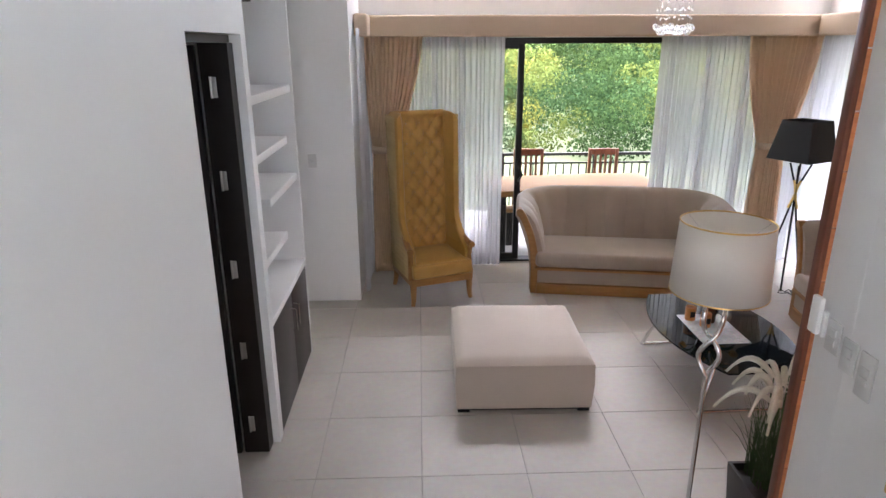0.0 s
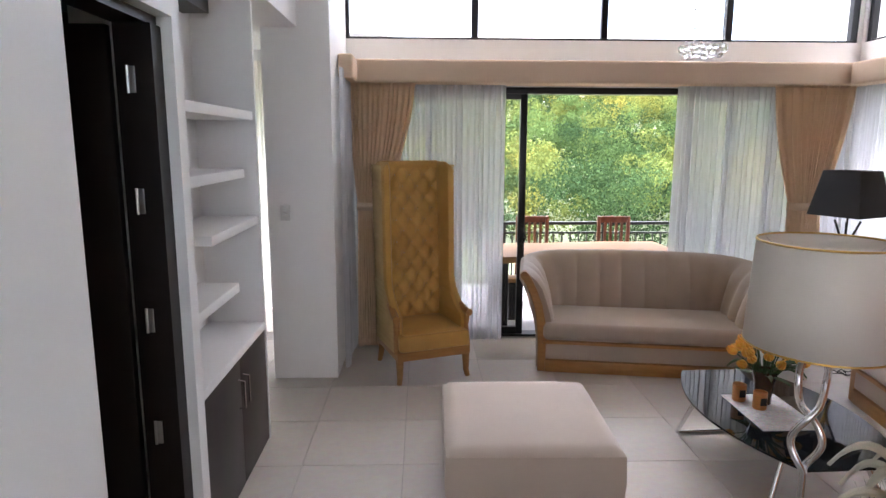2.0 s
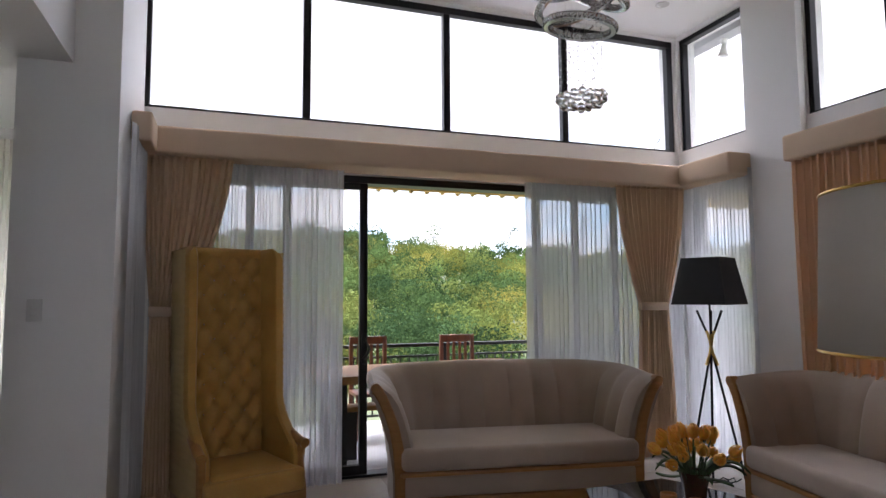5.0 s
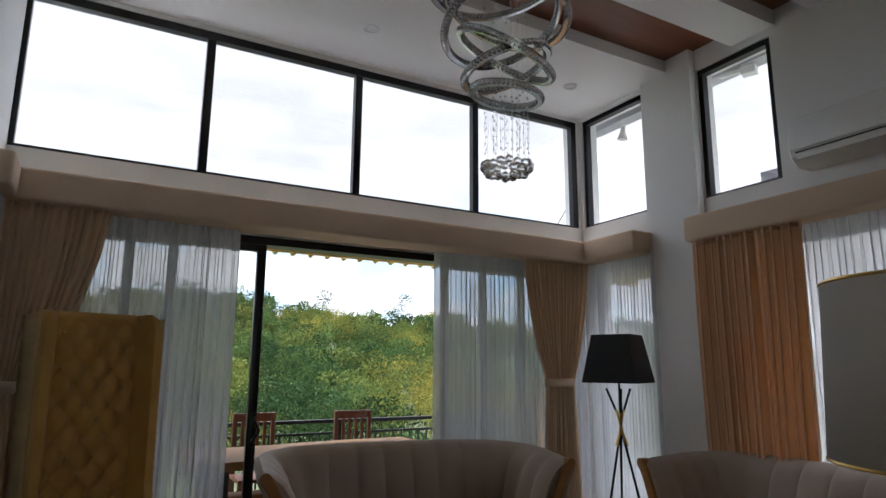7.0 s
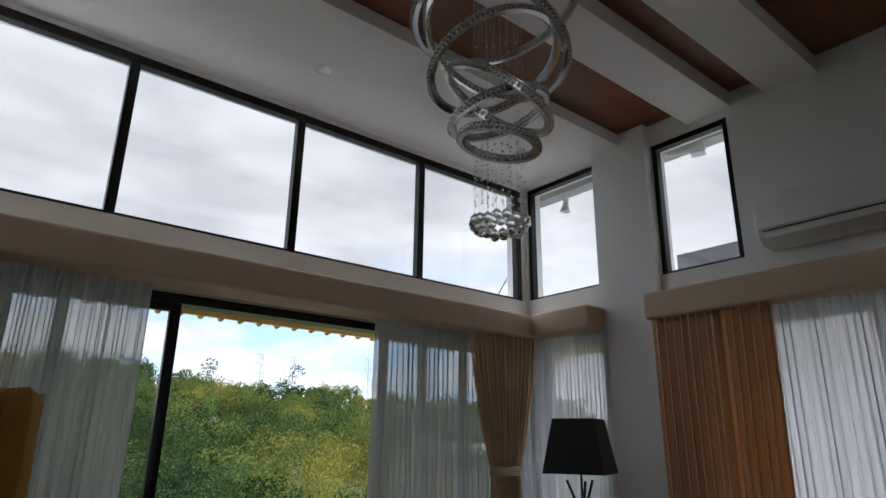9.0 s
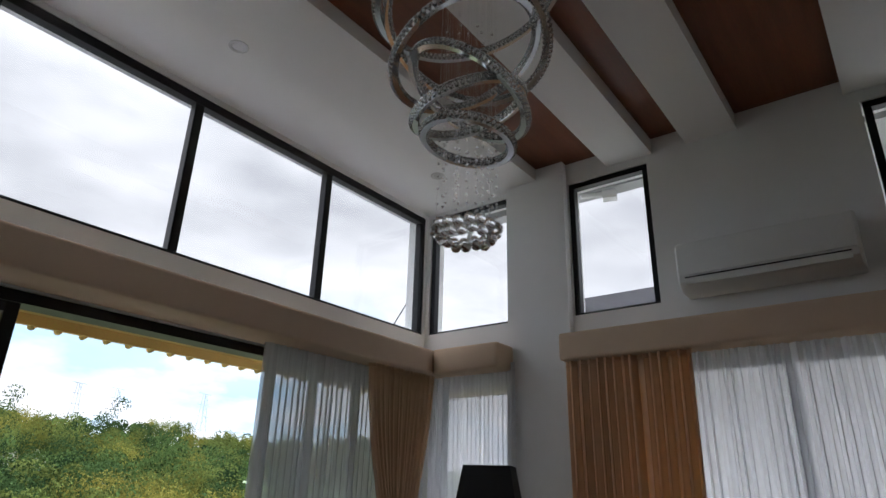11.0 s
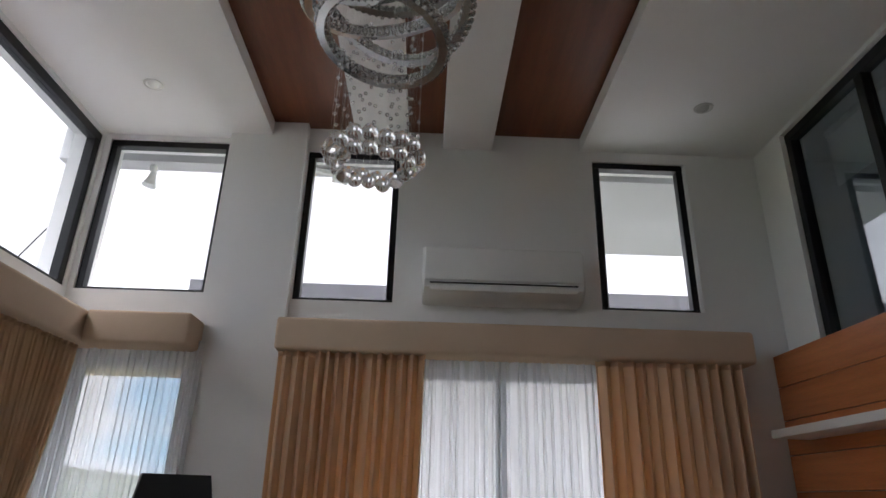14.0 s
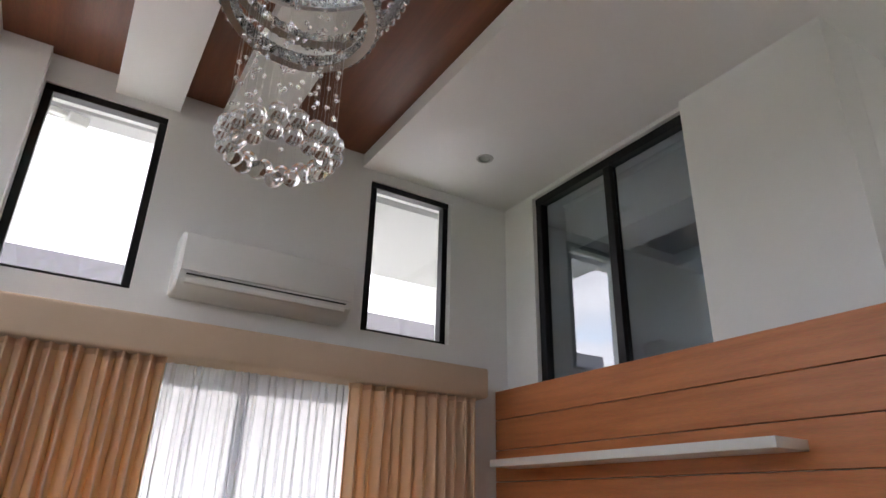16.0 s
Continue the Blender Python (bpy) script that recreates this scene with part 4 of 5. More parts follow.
# tulips in a vase
vs = thing("flower_vase", "smoked cut-glass vase full of orange tulips", "vase", pose(2.12, 4.16, 0.3865))
part("vase", lathe(bmesh.new(), [(0.045, 0.0), (0.05, 0.01), (0.048, 0.06), (0.058, 0.14), (0.072, 0.20), (0.068, 0.20), (0.055, 0.14), (0.03, 0.02), (0.001, 0.02)], sides=20), M_VASE, vs)
rng = random.Random(7)
tul = bmesh.new()
for k in range(6):
    a = 2 * math.pi * k / 6
    r_off = 0.85 if k % 2 else 1.0
    def petal(u, v, a=a, r_off=r_off):
        s = (u - 0.5) * 1.25
        rad = 0.028 * r_off * (math.sin(math.pi * min(1, v * 0.82 + 0.12)) ** 0.7)
        return Vector((rad * math.cos(a + s * (1 - 0.75 * v ** 2)), rad * math.sin(a + s * (1 - 0.75 * v ** 2)), 0.067 * v))
    sheet(tul, 6, 4, petal)
head = None
for k in range(32):
    th, el = rng.uniform(0, 2 * math.pi), rng.uniform(0.12, 1.45)
    rad = 0.18 * rng.uniform(0.85, 1.1)
    tip = Vector((rad * math.cos(el) * math.cos(th), rad * math.cos(el) * math.sin(th), 0.215 + 0.15 * math.sin(el)))
    base = Vector((0.03 * math.cos(th), 0.03 * math.sin(th), 0.12))
    midp = (tip + base) / 2 + Vector((0, 0, 0.035))
    stem = part("stem", tube(bmesh.new(), [base, midp, tip], 0.003, 5), M_LEAF, vs)
    if head is None:
        head = part("tulip", tul, M_TULIP, vs, "orange tulip bloom", solid=0.0015)
        o = head
    else:
        o = new("tulip", head.data)
        o.parent = vs
        md = o.modifiers.new("thickness", "SOLIDIFY")
        md.thickness = 0.0015
    dirn = (tip - midp).normalized()
    o.matrix_basis = Matrix.Translation(tip - dirn * 0.004) @ dirn.to_track_quat("Z", "Y").to_matrix().to_4x4() @ Matrix.Rotation(rng.uniform(0, 6), 4, "Z")
for k in range(18):
    th, ln = rng.uniform(0, 2 * math.pi), rng.uniform(0.14, 0.22)
    rise = rng.uniform(-0.02, 0.12)
    bm = bmesh.new()
    def blade(u, v, th=th, ln=ln, rise=rise):
        w = 0.016 * math.sin(math.pi * (0.08 + 0.92 * v)) ** 0.8 * (u - 0.5) * 2
        r = 0.04 + ln * v
        return Vector((r * math.cos(th) - w * math.sin(th), r * math.sin(th) + w * math.cos(th), 0.17 + rise * math.sin(2.4 * v) + 0.02 * abs(u - 0.5)))
    sheet(bm, 8, 2, blade)
    part("leaf", bm, M_LEAF, vs, solid=0.001)

# ---- lamps ----
fl = thing("floor_lamp", "chrome floor lamp with twisted stem and ivory drum shade", "floor lamp", pose(1.315, 2.535, 0))
part("base", lathe(bmesh.new(), [(0.14, 0.0), (0.14, 0.012), (0.12, 0.02), (0.02, 0.03), (0.012, 0.05)], sides=36), M_STEEL, fl)
part("pole", tube(bmesh.new(), [(0, 0, 0.03), (0, 0, 0.89)], 0.011, 12), M_STEEL, fl)
for ph in (0, math.pi):
    pts = []
    for k in range(49):
        v = k / 48
        amp = 0.05 * abs(math.sin(math.pi * (0.02 + 0.96 * v) * 2.0)) ** 0.8 * (0.72 + 0.45 * v)
        pts.append((amp * math.cos(ph) * (1 if v < 0.5 else -1), 0.014 * math.cos(2 * math.pi * v * 2 + ph), 0.88 + 0.38 * v))
    part("twist", tube(bmesh.new(), pts, 0.0115, 10), M_STEEL, fl)
part("socket", lathe(bmesh.new(), [(0.018, 1.25), (0.018, 1.34), (0.03, 1.37), (0.032, 1.42), (0.012, 1.46)], sides=16), M_STEEL, fl)
bm = bmesh.new()
n = 48
for r0, z0, r1, z1 in ((0.205, 1.295, 0.19, 1.61),):
    a = [bm.verts.new((r0 * math.cos(2 * math.pi * k / n), r0 * math.sin(2 * math.pi * k / n), z0)) for k in range(n)]
    b = [bm.verts.new((r1 * math.cos(2 * math.pi * k / n), r1 * math.sin(2 * math.pi * k / n), z1)) for k in range(n)]
    for k in range(n):
        bm.faces.new((a[k], a[(k + 1) % n], b[(k + 1) % n], b[k]))
shade = part("shade", bm, M_SHADE, fl, "ivory cloth drum shade", solid=0.002)
for r, z in ((0.205, 1.295), (0.19, 1.61)):
    part("rim", tube(bmesh.new(), [(r * math.cos(2 * math.pi * k / n), r * math.sin(2 * math.pi * k / n), z) for k in range(n)], 0.0035, 6, closed=True), M_GOLD, shade, "thin gold rim")
for k in range(3):
    a = 2 * math.pi * k / 3
    part("spoke", tube(bmesh.new(), [(0, 0, 1.45), (0.19 * math.cos(a), 0.19 * math.sin(a), 1.60)], 0.0011, 5), M_STEEL, fl)

tl = thing("tripod_lamp", "black tripod floor lamp with faceted black shade", "floor lamp", pose(3.42, 5.45, 0, 0, 0, 24))
for k in range(3):
    a = 2 * math.pi * k / 3 + 0.5
    c, s = math.cos(a), math.sin(a)
    part("leg", tube(bmesh.new(), [(0.24 * c, 0.24 * s, 0.0), (0.012 * c, 0.012 * s, 0.98), (-0.012 * c, -0.012 * s, 1.10), (-0.10 * c, -0.10 * s, 1.30)], 0.009, 8), M_BLACK, tl)
    part("sleeve", tube(bmesh.new(), [(0.045 * c, 0.045 * s, 0.90), (0.012 * c, 0.012 * s, 0.985), (-0.012 * c, -0.012 * s, 1.095), (-0.03 * c, -0.03 * s, 1.15)], 0.0105, 8), M_GOLD, tl, "gold sleeve where the legs cross")
part("stem", tube(bmesh.new(), [(0, 0, 1.06), (0, 0, 1.40)], 0.008, 8), M_BLACK, tl)
bm = bmesh.new()
lo = [(-0.20, -0.20), (0.20, -0.20), (0.20, 0.20), (-0.20, 0.20)]
b4 = [bm.verts.new((x, y, 1.345)) for x, y in lo]
t8 = []
for k in range(4):
    x, y = lo[k]
    x2, y2 = lo[(k + 1) % 4]
    t8.append(bm.verts.new((0.36 * (x + x2), 0.36 * (y + y2), 1.69)))
m4 = [bm.verts.new((x * 0.70, y * 0.70, 1.69)) for x, y in lo]
for k in range(4):
    bm.faces.new((b4[k], b4[(k + 1) % 4], t8[k]))
    bm.faces.new((b4[k], t8[k], m4[k]))
    bm.faces.new((b4[k], m4[k], t8[k - 1]))
part("shade", bm, M_BSHADE, tl, "faceted black cloth shade", smooth=False, solid=0.004)
cb = bmesh.new()
tube(cb, [(3.52 + 0.05 * math.cos(k * 0.9) + 0.008 * k, 5.55 + 0.05 * math.sin(k * 0.9), 0.012 + 0.012 * (k % 3)) for k in range(22)], 0.004, 6)
tagged(part("lamp_cable", cb, M_BLACK), "coiled black lamp cable lying on the floor", "cable")

# ---- planter with plumes ----
pl = thing("planter", "dark square planter with grass and white drooping plumes", "plant", pose(1.64, 2.45, 0))
bm = bmesh.new()
v0 = [(-0.13, -0.13), (0.13, -0.13), (0.13, 0.13), (-0.13, 0.13)]
lo = [bm.verts.new((x * 0.8, y * 0.8, 0)) for x, y in v0]
hi = [bm.verts.new((x, y, 0.37)) for x, y in v0]
hi2 = [bm.verts.new((x * 0.88, y * 0.88, 0.37)) for x, y in v0]
dn = [bm.verts.new((x * 0.86, y * 0.86, 0.33)) for x, y in v0]
bm.faces.new(lo[::-1])
for a, b in ((lo, hi), (hi, hi2), (hi2, dn)):
    for k in range(4):
        bm.faces.new((a[k], a[(k + 1) % 4], b[(k + 1) % 4], b[k]))
bm.faces.new(dn)
part("pot", bm, M_DARK, pl, smooth=False)
bm = bmesh.new()
for k in range(150):
    th, ln, sp = rng.uniform(0, 6.283), rng.uniform(0.22, 0.5), rng.uniform(0.02, 0.16)
    ox, oy = rng.uniform(-0.08, 0.08), rng.uniform(-0.08, 0.08)
    pts = [(ox + sp * v * v * math.cos(th), oy + sp * v * v * math.sin(th), 0.36 + ln * v) for v in (0, 0.35, 0.7, 1.0)]
    tube(bm, pts, 0.0035, 3, taper=lambda u: 1.1 - u)
part("grass", bm, M_LEAF, pl)
for k in range(22):
    th, ht, sp = rng.uniform(0, 6.283), rng.uniform(0.52, 0.68), rng.uniform(0.10, 0.26)
    pts = [(0.04 * math.cos(th), 0.04 * math.sin(th), 0.36), (0.05 * math.cos(th), 0.05 * math.sin(th), 0.36 + ht * 0.8)]
    part("stalk", tube(bmesh.new(), pts, 0.0025, 4), M_LEAF, pl)
    arc = []
    for j in range(9):
        v = j / 8
        arc.append(((0.05 + sp * v) * math.cos(th), (0.05 + sp * v) * math.sin(th), 0.36 + ht * 0.8 + 0.09 * math.sin(2.5 * v) - 0.09 * v * v))
    part("plume", tube(bmesh.new(), arc, 0.0125, 7, taper=lambda u: 0.5 + 0.7 * math.sin(math.pi * min(1, u + 0.15))), M_PLUME, pl, "drooping white plume")

# ---- chandelier ----
cx, cy = 1.748, 4.466
cl = thing("chandelier", "crystal ring chandelier with hanging glass balls", "chandelier", pose(cx, cy, 0))
part("canopy", lathe(bmesh.new(), [(0.001, 4.03), (0.30, 4.03), (0.31, 4.04), (0.31, 4.074), (0.001, 4.074)], sides=40), M_STEEL, cl)


def prism():
    """A faceted drop-cut crystal."""
    bm = bmesh.new()
    rows = [[bm.verts.new((r * math.cos((k + 0.5 * i) * math.pi / 3), r * math.sin((k + 0.5 * i) * math.pi / 3), z)) for k in range(6)]
            for i, (z, r) in enumerate(((-0.015, 0.004), (-0.005, 0.0095), (0.005, 0.0095), (0.015, 0.004)))]
    for a, b in zip(rows, rows[1:]):
        for k in range(6):
            bm.faces.new((a[k], a[(k + 1) % 6], b[k]))
            bm.faces.new((a[(k + 1) % 6], b[(k + 1) % 6], b[k]))
    bm.faces.new(rows[0][::-1])
    bm.faces.new(rows[-1])
    return bm


drop = None


def crystal_ring(z, radius, tilt, turn, dx=0.0, dy=0.0):
    """A flat polished band between two rims, with crystals set along both faces."""
    global drop
    m = pose(dx, dy, z) @ Matrix.Rotation(radians(turn), 4, "Z") @ Matrix.Rotation(radians(tilt), 4, "X")
    n = 72

    def band(prof):
        bm = bmesh.new()
        rings = [[bm.verts.new(((radius + r) * math.cos(2 * math.pi * k / n), (radius + r) * math.sin(2 * math.pi * k / n), h)) for r, h in prof] for k in range(n)]
        for k in range(n):
            a, b = rings[k], rings[(k + 1) % n]
            for j in range(len(prof)):
                bm.faces.new((a[j], a[(j + 1) % len(prof)], b[(j + 1) % len(prof)], b[j]))
        return bm

    ring = part("ring", band([(-0.004, -0.015), (0.004, -0.015), (0.004, 0.015), (-0.004, 0.015)]), M_STEEL, cl, "polished steel ring set with crystals", at=m)
    for h in (-0.0175, 0.0175):
        part("rim", band([(-0.011, h - 0.002), (0.011, h - 0.002), (0.011, h + 0.002), (-0.011, h + 0.002)]), M_STEEL, ring, "thin polished rim")
    for side in (1, -1):
        r = radius + 0.0135 * side
        count = int(2 * math.pi * r / 0.0235)
        for k in range(count):
            if drop is None:
                drop = part("crystal", prism(), M_CRYSTAL, ring, smooth=False)
                o = drop
            else:
                o = new("crystal", drop.data)
                o.parent = ring
            a = 2 * math.pi * k / count
            o.location = (r * math.cos(a), r * math.sin(a), 0)
    return ring


crystal_ring(2.82, 0.175, 10, 30)
crystal_ring(2.97, 0.225, -18, 60, 0.0, 0.0)
crystal_ring(3.04, 0.265, 30, 35, 0.0, 0.0)
crystal_ring(3.22, 0.315, -22, 20, -0.02, 0.0)
crystal_ring(3.36, 0.36, 24, 75, 0.0, 0.02)
crystal_ring(3.55, 0.41, -14, 40)
ball = lathe(bmesh.new(), [(0.001, -0.021), (0.009, -0.019), (0.016, -0.0135), (0.0205, -0.005), (0.0205, 0.005), (0.016, 0.0135), (0.009, 0.019), (0.001, 0.021)], sides=16)
b0 = None
for row, (r, z, count) in enumerate(((0.116, 2.435, 18), (0.094, 2.408, 15))):
    for k in range(count):
        a = 2 * math.pi * (k + 0.5 * row) / count
        zz = z + 0.006 * math.sin(5 * a)
        if b0 is None:
            b0 = part("glass_ball", ball, M_CHROMEB, cl, "smoky glass ball")
            o = b0
        else:
            o = new("glass_ball", b0.data)
            o.parent = cl
        o.location = (r * math.cos(a), r * math.sin(a), zz)
        part("wire", tube(bmesh.new(), [(r * math.cos(a), r * math.sin(a), zz + 0.02), (r * math.cos(a), r * math.sin(a), 4.03)], 0.00025, 3), M_BRUSHED, cl)
bead = bmesh.new()
bmesh.ops.create_icosphere(bead, subdivisions=1, radius=0.006)
bd = None
for k in range(20):
    a = 2 * math.pi * k / 20 + rng.uniform(-0.05, 0.05)
    r = 0.112 if k % 2 else rng.uniform(0.05, 0.1)
    part("wire", tube(bmesh.new(), [(r * math.cos(a), r * math.sin(a), 2.5), (r * math.cos(a), r * math.sin(a), 4.03)], 0.00025, 3), M_BRUSHED, cl)
    for j in range(8):
        zz = 2.50 + 0.055 * j + rng.uniform(-0.012, 0.012) + (0.4 if j > 6 else 0)
        if bd is None:
            bd = part("bead", bead, M_CRYSTAL, cl, smooth=False)
            o = bd
        else:
            o = new("bead", bd.data)
            o.parent = cl
        o.location = (r * math.cos(a), r * math.sin(a), zz)

# ---- balcony ----
structure("balcony_floor", box(-0.19, 7.5, 6.865, 9.0, -0.25, -0.03), M_BALC, "grey tiled balcony floor", "floor")
rail = thing("railing", "black iron balcony railing with close balusters", "railing", pose(0, 8.82, -0.03))
part("top_rail", box(-1.5, 7.0, -0.025, 0.025, 0.86, 0.90, bevel=0.006), M_IRON, rail)
for z in (0.08, 0.74):
    part("rail", box(-1.5, 7.0, -0.012, 0.012, z, z + 0.025), M_IRON, rail, smooth=False)
base = None
for k in range(78):
    x = -1.45 + 0.11 * k
    if k % 12 == 0:
        part("post", box(x - 0.022, x + 0.022, -0.022, 0.022, 0.0, 0.86), M_IRON, rail, smooth=False)
        continue
    if base is None:
        base = part("baluster", box(-0.008, 0.008, -0.008, 0.008, 0.105, 0.74), M_IRON, rail, smooth=False)
        o = base
    else:
        o = new("baluster", base.data)
        o.parent = rail
    o.location = (x, 0, 0)

dt = thing("dining_table", "long live-edge wooden table on black legs", "table", pose(1.78, 7.36, -0.03, 0, 0, 3))
bm = bmesh.new()
def slab(u, v):
    x = (u - 0.5) * 2.1
    e = 0.025 * math.sin(5 * x) + 0.015 * math.sin(13 * x + 1)
    return Vector((x, (v - 0.5) * (0.86 + e) + 0.02 * math.sin(3 * x), 0.79))
g = sheet(bm, 4, 40, slab)
ext = bmesh.ops.extrude_face_region(bm, geom=bm.faces[:])
for v in [e for e in ext["geom"] if isinstance(e, bmesh.types.BMVert)]:
    v.co.z -= 0.065
part("tabletop", bm, M_SLAB, dt)
for sx in (-0.85, 0.85):
    for sy in (-0.3, 0.3):
        part("leg", box(sx - 0.05, sx + 0.05, sy - 0.05, sy + 0.05, 0, 0.722, bevel=0.004), M_IRON, dt)
bn = thing("bench", "wooden bench with black legs at the balcony table", "bench", pose(1.7, 7.45, -0.03, 0, 0, 3))
part("seat", box(-0.72, 0.72, -0.10, 0.10, 0.42, 0.465, bevel=0.008), M_SLAB, bn)
for sx in (-0.6, 0.6):
    part("leg", box(sx - 0.05, sx + 0.05, -0.09, 0.09, 0, 0.419), M_IRON, bn, smooth=False)


def slat_chair(at):
    c = thing("dining_chair", "red-brown wooden dining chair with slatted back", "chair", at, "balcony chairs")
    for sx in (-1, 1):
        part("back_post", box(sx * 0.185 - 0.02, sx * 0.185 + 0.02, 0.18, 0.22, 0, 1.02, bevel=0.004), M_REDW, c)
        part("leg", box(sx * 0.185 - 0.02, sx * 0.185 + 0.02, -0.20, -0.16, 0, 0.43, bevel=0.004), M_REDW, c)
    part("seat", box(-0.21, 0.21, -0.21, 0.175, 0.43, 0.465, bevel=0.006), M_REDW, c)
    part("top_rail", box(-0.164, 0.164, 0.187, 0.213, 0.94, 1.02, bevel=0.004), M_REDW, c)
    part("low_rail", box(-0.164, 0.164, 0.187, 0.213, 0.58, 0.63), M_REDW, c, smooth=False)
    for k in range(4):
        x = -0.105 + 0.07 * k
        part("slat", box(x - 0.015, x + 0.015, 0.192, 0.208, 0.631, 0.939), M_REDW, c, smooth=False)
    return c


first_chair = slat_chair(pose(2.51, 8.2, -0.03))
copy_thing(first_chair, pose(1.49, 8.22, -0.03))

# eave over the balcony with rounded roof sheets
ev = thing("balcony_roof", "yellow painted eave with corrugated roof edge", "roof", pose(0, 0, 0))
part("fascia", box(-0.8, 7.2, 8.75, 8.8, 2.68, 2.81), M_EAVE, ev, smooth=False)
for k in range(40):
    o = part("roof_sheet", tube(bmesh.new(), [(-0.7 + 0.2 * k, 8.79, 2.695), (-0.7 + 0.2 * k, 8.85, 2.685)], 0.03, 10), M_EAVE, ev) if k == 0 else new("roof_sheet", o.data)
    if k:
        o.parent = ev
        o.location = (0.2 * k, 0, 0)
part("soffit", box(-0.8, 7.2, 6.845, 8.749, 2.765, 2.80), M_EAVE, ev, smooth=False)
# out of view on top; added to stop yellow bounce onto the ceiling
part("bounce_sheet", box(-0.8, 7.2, 6.845, 8.82, 2.812, 2.83), M_ROOF, ev, "unseen dark grey sheet added to cut yellow bounce light", smooth=False)

tagged(part("stay_cable", tube(bmesh.new(), [(3.989, 7.1, 2.555), (4.739, 7.1, 3.645)], 0.006, 5), M_IRON), "thin steel stay cable outside the clerestory window", "cable")
# spotlights under the eave
for y, x in ((6.5, 4.68),):
    sp = thing("spotlight", "white outdoor spotlight under the eave", "lamp", pose(x, y, 3.98), "eave spotlights")
    part("bracket", box(-0.03, 0.03, -0.02, 0.02, -0.05, 0, bevel=0.004), M_WHITE, sp)
    part("head", lathe(bmesh.new(), [(0.001, 0.05), (0.025, 0.045), (0.03, 0.0), (0.055, -0.07), (0.05, -0.075), (0.001, -0.06)], sides=18), M_WHITE, sp, at=pose(0, 0.0, -0.10, 8, 0, 0))

# bracketed junction box under the eave
jb = thing("eave_bracket", "white angled bracket box fixed under the eave", "bracket", pose(4.68, 5.04, 3.98, 0, 0, 20))
part("box", box(-0.05, 0.05, -0.06, 0.06, -0.07, 0, bevel=0.006), M_WHITE, jb)
part("arm", box(-0.02, 0.02, 0.061, 0.24, -0.035, -0.002, bevel=0.004), M_WHITE, jb)

# neighbouring house
nb = thing("neighbour_house", "neighbouring house with white walls and grey roof edge", "house", pose(9.0, 2.5, -6))
part("wall", box(0.3, 8, -12, 4.9, 0, 10.0), M_OUTWALL, nb, smooth=False)
part("roof", box(0.0, 8.4, -12.4, 5.3, 10.0, 10.5), M_ROOF, nb, smooth=False)

# ---- land and forest ----
def land(x, y):
    """Height of the ground."""
    d = y - 0.25 * x * 0.2
    base = -6.0
    if d > 38:
        k = min(1.0, (d - 38) / 85)
        base += 14.8 * k ** 1.05
    base += 0.9 * math.sin(x * 0.05 + 1) + 0.7 * math.sin(x * 0.11 + y * 0.05)
    return base if d > 14 else -6.0 + (base + 6.0) * max(0, (d - 4) / 10)


bm = bmesh.new()
sheet(bm, 70, 70, lambda u, v: Vector((-500 + 1000 * u, -300 + 1000 * v, land(-500 + 1000 * u, -300 + 1000 * v))))
structure("ground", bm, M_GRASS, "grassy valley floor rising to a wooded hill", "ground")

gen = np.random.default_rng(5)
SPECIES = [(0.045, 0.075, 0.026), (0.028, 0.05, 0.02), (0.10, 0.105, 0.026), (0.125, 0.118, 0.03), (0.07, 0.09, 0.027), (0.017, 0.033, 0.015)]


def crown_template(kind, count):
    """Centres and outward directions of the leaves of one crown of unit size."""
    if kind == "bamboo":
        s = gen.integers(0, 16, count)
        base = gen.uniform(0, 2 * np.pi, 16)[s]
        lean = gen.uniform(0.15, 0.75, 16)[s]
        t = gen.uniform(0.15, 1, count) ** 0.7
        p = np.stack([lean * t ** 1.6 * np.cos(base), lean * t ** 1.6 * np.sin(base), 1.5 * t - 0.5 * lean * t ** 2.5], 1)
        fuzz = gen.normal(0, 0.1, (count, 3))
        d = fuzz / 0.1 + np.stack([np.cos(base) * 0.7, np.sin(base) * 0.7, np.full(count, 0.9)], 1)
        return p + fuzz, d
    lobes = gen.normal(0, 0.42, (10, 3)) * (1, 1, 0.7) + (0, 0, 0.8)
    rad = gen.uniform(0.26, 0.5, 10)
    i = gen.integers(0, 10, count)
    d = gen.normal(0, 1, (count, 3))
    d /= np.linalg.norm(d, axis=1)[:, None]
    d[:, 2] = np.abs(d[:, 2]) * gen.choice([1, 1, 1, -0.6], count)
    return lobes[i] + d * rad[i][:, None] * gen.uniform(0.8, 1.05, count)[:, None], d


verts_all, cols_all = [], []


def grow(x, y, size, kind, colour, count, leaf):
    c, d = crown_template(kind, count)
    c = c * size + (x, y, land(x, y) - 0.2 * size)
    d = d / np.linalg.norm(d, axis=1)[:, None] * (1, 1, 0.3) + gen.normal(0, 0.28, (count, 3))
    a = np.cross(d, gen.normal(0, 1, (count, 3)))
    a /= np.linalg.norm(a, axis=1)[:, None]
    b = np.cross(d, a)
    b /= np.linalg.norm(b, axis=1)[:, None]
    ln = leaf * gen.uniform(0.6, 1.3, count)[:, None]
    w = ln * (0.35 if kind == "bamboo" else 0.6)
    verts_all.append(np.stack([c - a * ln, c + b * w, c + a * ln, c - b * w], 1).reshape(-1, 3))
    tint = np.array(colour) * gen.uniform(0.65, 1.2)
    cols_all.append(np.repeat(tint[None] * gen.uniform(0.88, 1.12, (count, 1)), 4, 0))


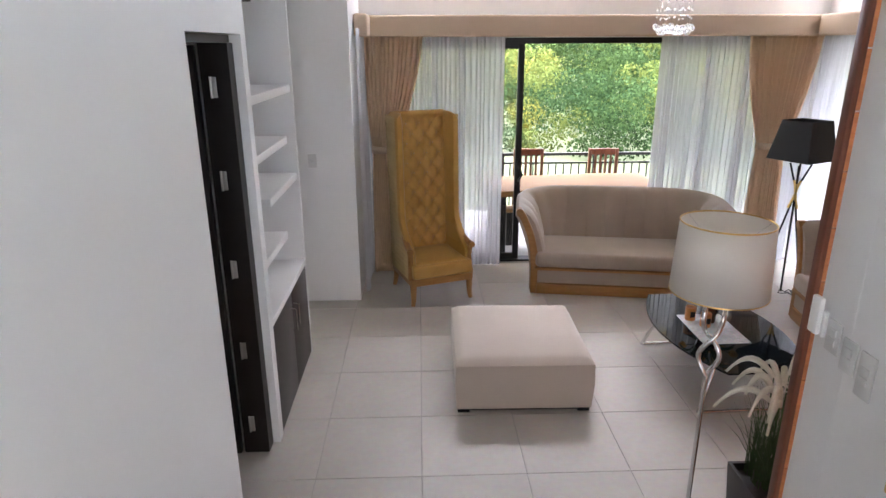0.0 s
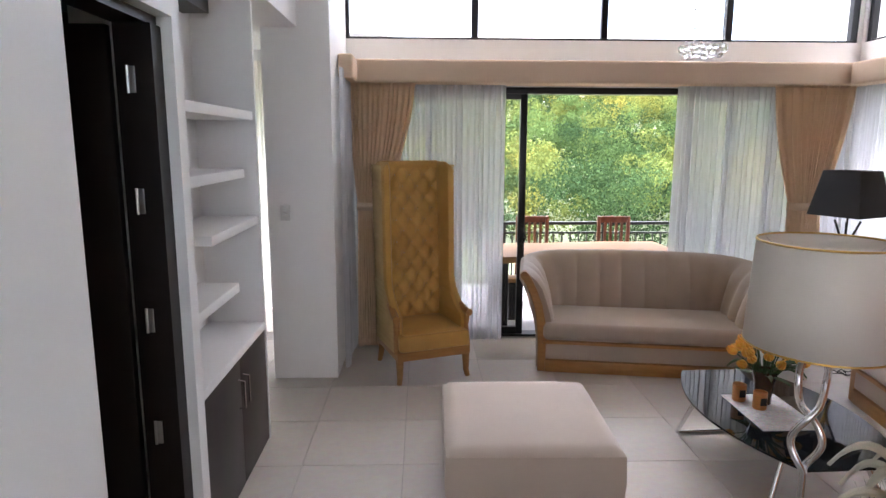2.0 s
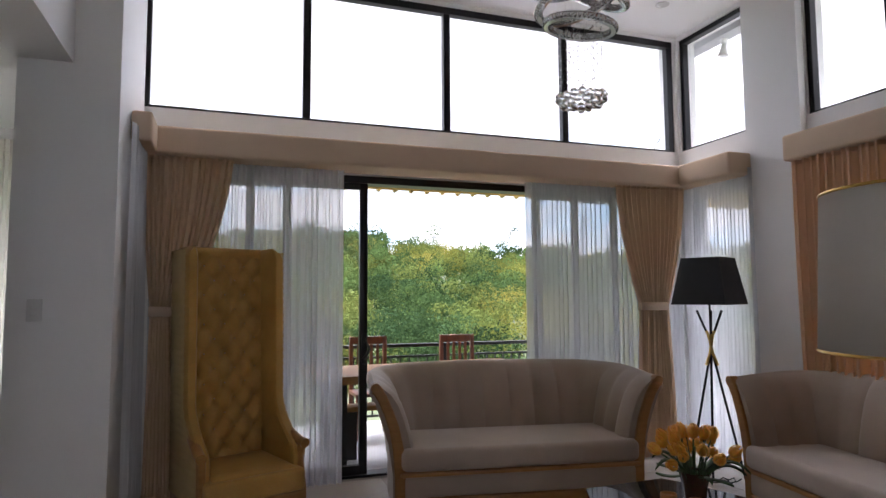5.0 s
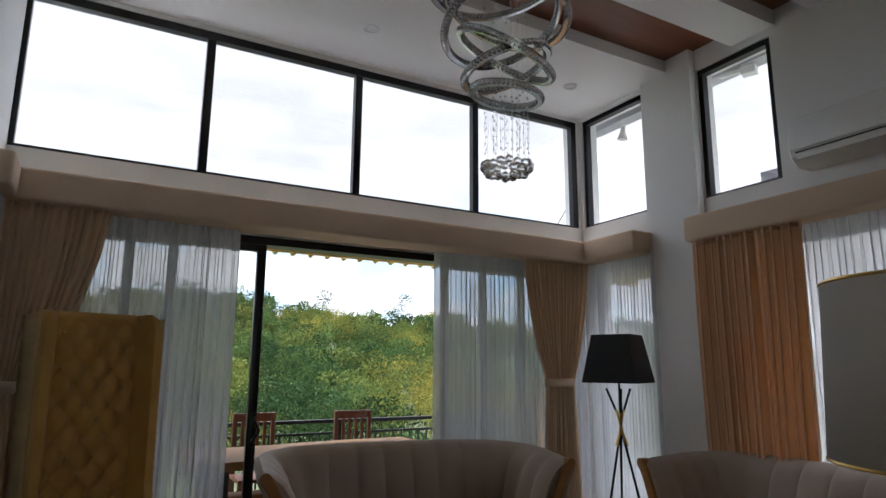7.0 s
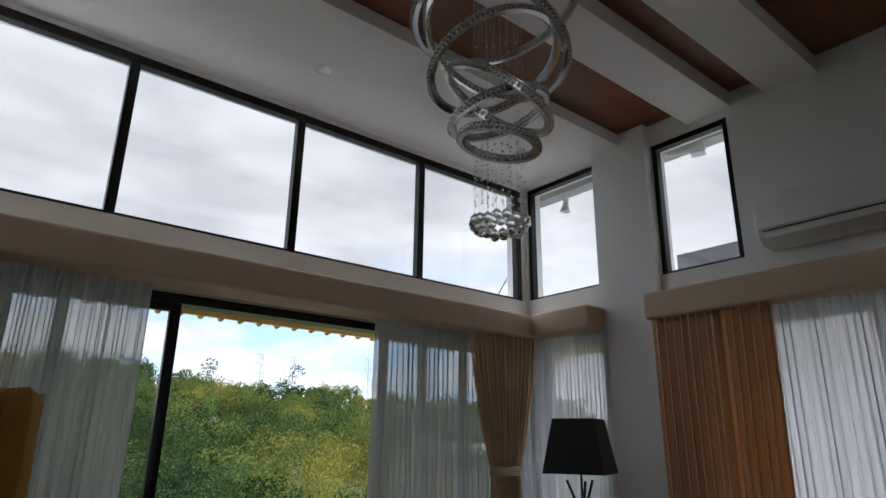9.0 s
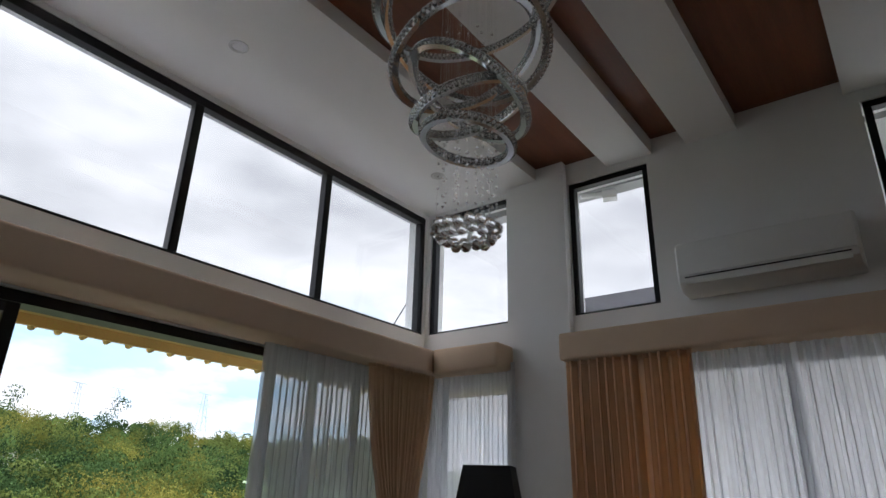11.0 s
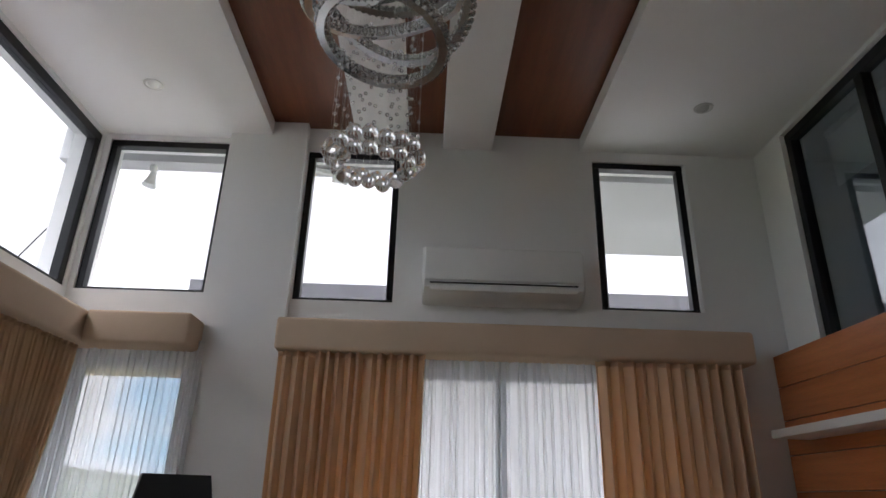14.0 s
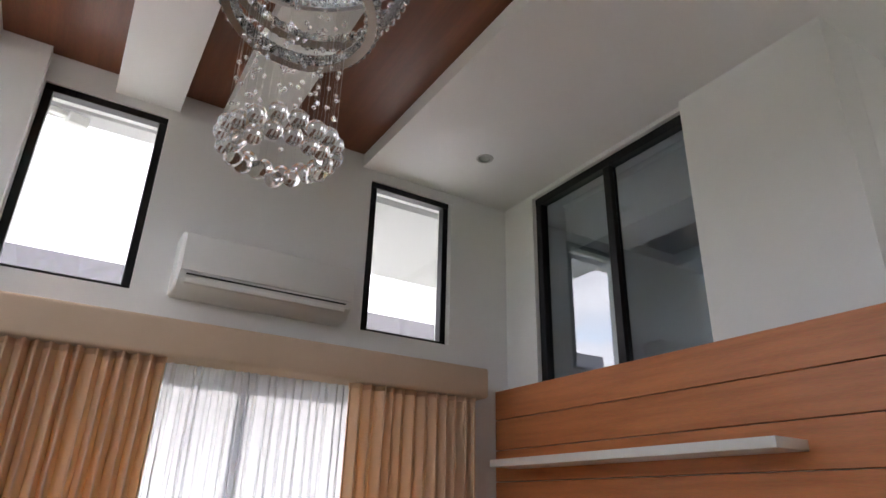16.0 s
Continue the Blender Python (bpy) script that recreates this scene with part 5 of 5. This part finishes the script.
y = 40.0
while y < 132:
    step = 3.65 + (y - 40) * 0.014
    half = 12 + y * 0.95
    x = -half * 0.45
    while x < half * 1.15:
        px, py = x + gen.uniform(-1.4, 1.4), y + gen.uniform(-1.2, 1.2)
        patch = math.sin(px * 0.16 + 2) + math.sin(py * 0.13 + px * 0.07) + gen.normal(0, 0.7)
        kind = "bamboo" if patch > 0.35 else "tree"
        col = SPECIES[[2, 3, 4][gen.integers(0, 3)]] if kind == "bamboo" else SPECIES[[0, 1, 4, 5][gen.integers(0, 4)]]
        size = gen.uniform(2.0, 4.6)
        grow(px, py, size, kind, col, int(1900 if y < 70 else 1300), 0.105 + 0.0012 * (y - 40))
        x += step * gen.uniform(0.85, 1.25)
    y += step * 0.95
V, C = np.concatenate(verts_all), np.concatenate(cols_all)
me = bpy.data.meshes.new("forest")
nq = len(V) // 4
me.vertices.add(len(V))
me.vertices.foreach_set("co", V.astype(np.float32).ravel())
me.loops.add(len(V))
me.loops.foreach_set("vertex_index", np.arange(len(V), dtype=np.int32))
me.polygons.add(nq)
me.polygons.foreach_set("loop_start", np.arange(0, len(V), 4, dtype=np.int32))
me.update(calc_edges=True)
att = me.color_attributes.new("species", "FLOAT_COLOR", "POINT")
att.data.foreach_set("color", np.concatenate([C, np.ones((len(C), 1))], 1).astype(np.float32).ravel())
me.materials.append(M_FOREST)
tagged(new("forest", me), "mixed green bamboo and broadleaf trees covering the hill", "trees", kind="stuff")

# palm beside the balcony
pm = thing("palm_tree", "green feathery palm growing beyond the balcony", "palm", pose(11.7, 17.0, land(11.7, 17.0)))
palm_top = 1.2 - land(11.7, 17.0)
part("trunk", tube(bmesh.new(), [(0, 0, 0), (0.12, 0, palm_top * 0.35), (0.05, 0.05, palm_top * 0.7), (0, 0, palm_top)], 0.12, 10, taper=lambda u: 1.2 - 0.45 * u), M_PINE, pm, "ringed brown palm trunk")
for k in range(13):
    th, droop, reach = 2 * math.pi * k / 13 + rng.uniform(-0.2, 0.2), rng.uniform(0.5, 1.7), rng.uniform(1.3, 1.8)
    out, side = Vector((math.cos(th), math.sin(th), 0)), Vector((-math.sin(th), math.cos(th), 0))
    rib = [out * (reach * v) + Vector((0, 0, palm_top + 1.1 * v - droop * v * v)) for v in (j / 12 for j in range(13))]
    bm = tube(bmesh.new(), rib, 0.016, 5, taper=lambda u: 1.1 - 0.9 * u)
    for j in range(2, 52):
        v = j / 52
        at = out * (reach * v) + Vector((0, 0, palm_top + 1.1 * v - droop * v * v))
        ln = 0.42 * math.sin(math.pi * (0.12 + 0.85 * v)) ** 0.7
        for sd in (-1, 1):
            tip = at + side * (sd * ln * 0.8) + out * (0.35 * ln) - Vector((0, 0, 0.35 * ln))
            mid = (at + tip) / 2 + Vector((0, 0, 0.04))
            v4 = [bm.verts.new(p) for p in (at, mid + out * 0.014, tip, mid - out * 0.014)]
            bm.faces.new(v4)
    part("frond", bm, M_PALM, pm)

# pylons on the ridge
for x, lift, size in ((124.5, -0.6, 1.0), (142.0, -0.6, 1.0), (187.0, -4.0, 1.25)):
    tw = thing("pylon", "distant steel transmission pylon on the ridge", "pylon", pose(x, 300, land(x, 300) + lift, 0, 0, 20) @ Matrix.Scale(size, 4), "pylons on the ridge")
    bm = bmesh.new()
    for sx in (-1, 1):
        for sy in (-1, 1):
            tube(bm, [(sx * 3, sy * 3, 0), (sx * 1.2, sy * 1.2, 22), (sx * 0.6, sy * 0.6, 34)], 0.14, 4)
    for k in range(9):
        z, w = 2 + 3.5 * k, 3 - 0.27 * k
        tube(bm, [(-w, -w, z), (w, -w, z + 3.5)], 0.09, 4)
        tube(bm, [(w, -w, z), (-w, -w, z + 3.5)], 0.09, 4)
    part("mast", bm, M_TOWER, tw)
    for z in (25, 29.5, 34):
        part("crossarm", tube(bmesh.new(), [(-4, 0, z), (4, 0, z)], 0.18, 4), M_TOWER, tw)

# ---- floor tiles ----
tile = None
for i in range(-7, 7):
    for j in range(-4, 6):
        x0, y0 = 0.6 * i, 3.6 + 0.6 * j
        x1, y1 = x0 + 0.6, y0 + 0.6
        if x1 > 4.25 + 0.6 or y1 > 6.85 or y0 < 1.5 or x1 < -3.9:
            continue
        if x1 < -0.6 and y0 < 4.5 and x1 < -1.2:
            continue
        if tile is None:
            tile = part("tile", box(0.002, 0.598, 0.002, 0.598, -0.012, 0.0, bevel=0.0012, seg=1), M_TILE, floor, smooth=False)
            o = tile
        else:
            o = new("tile", tile.data)
            o.parent = floor
        o.location = (x0, y0, 0)
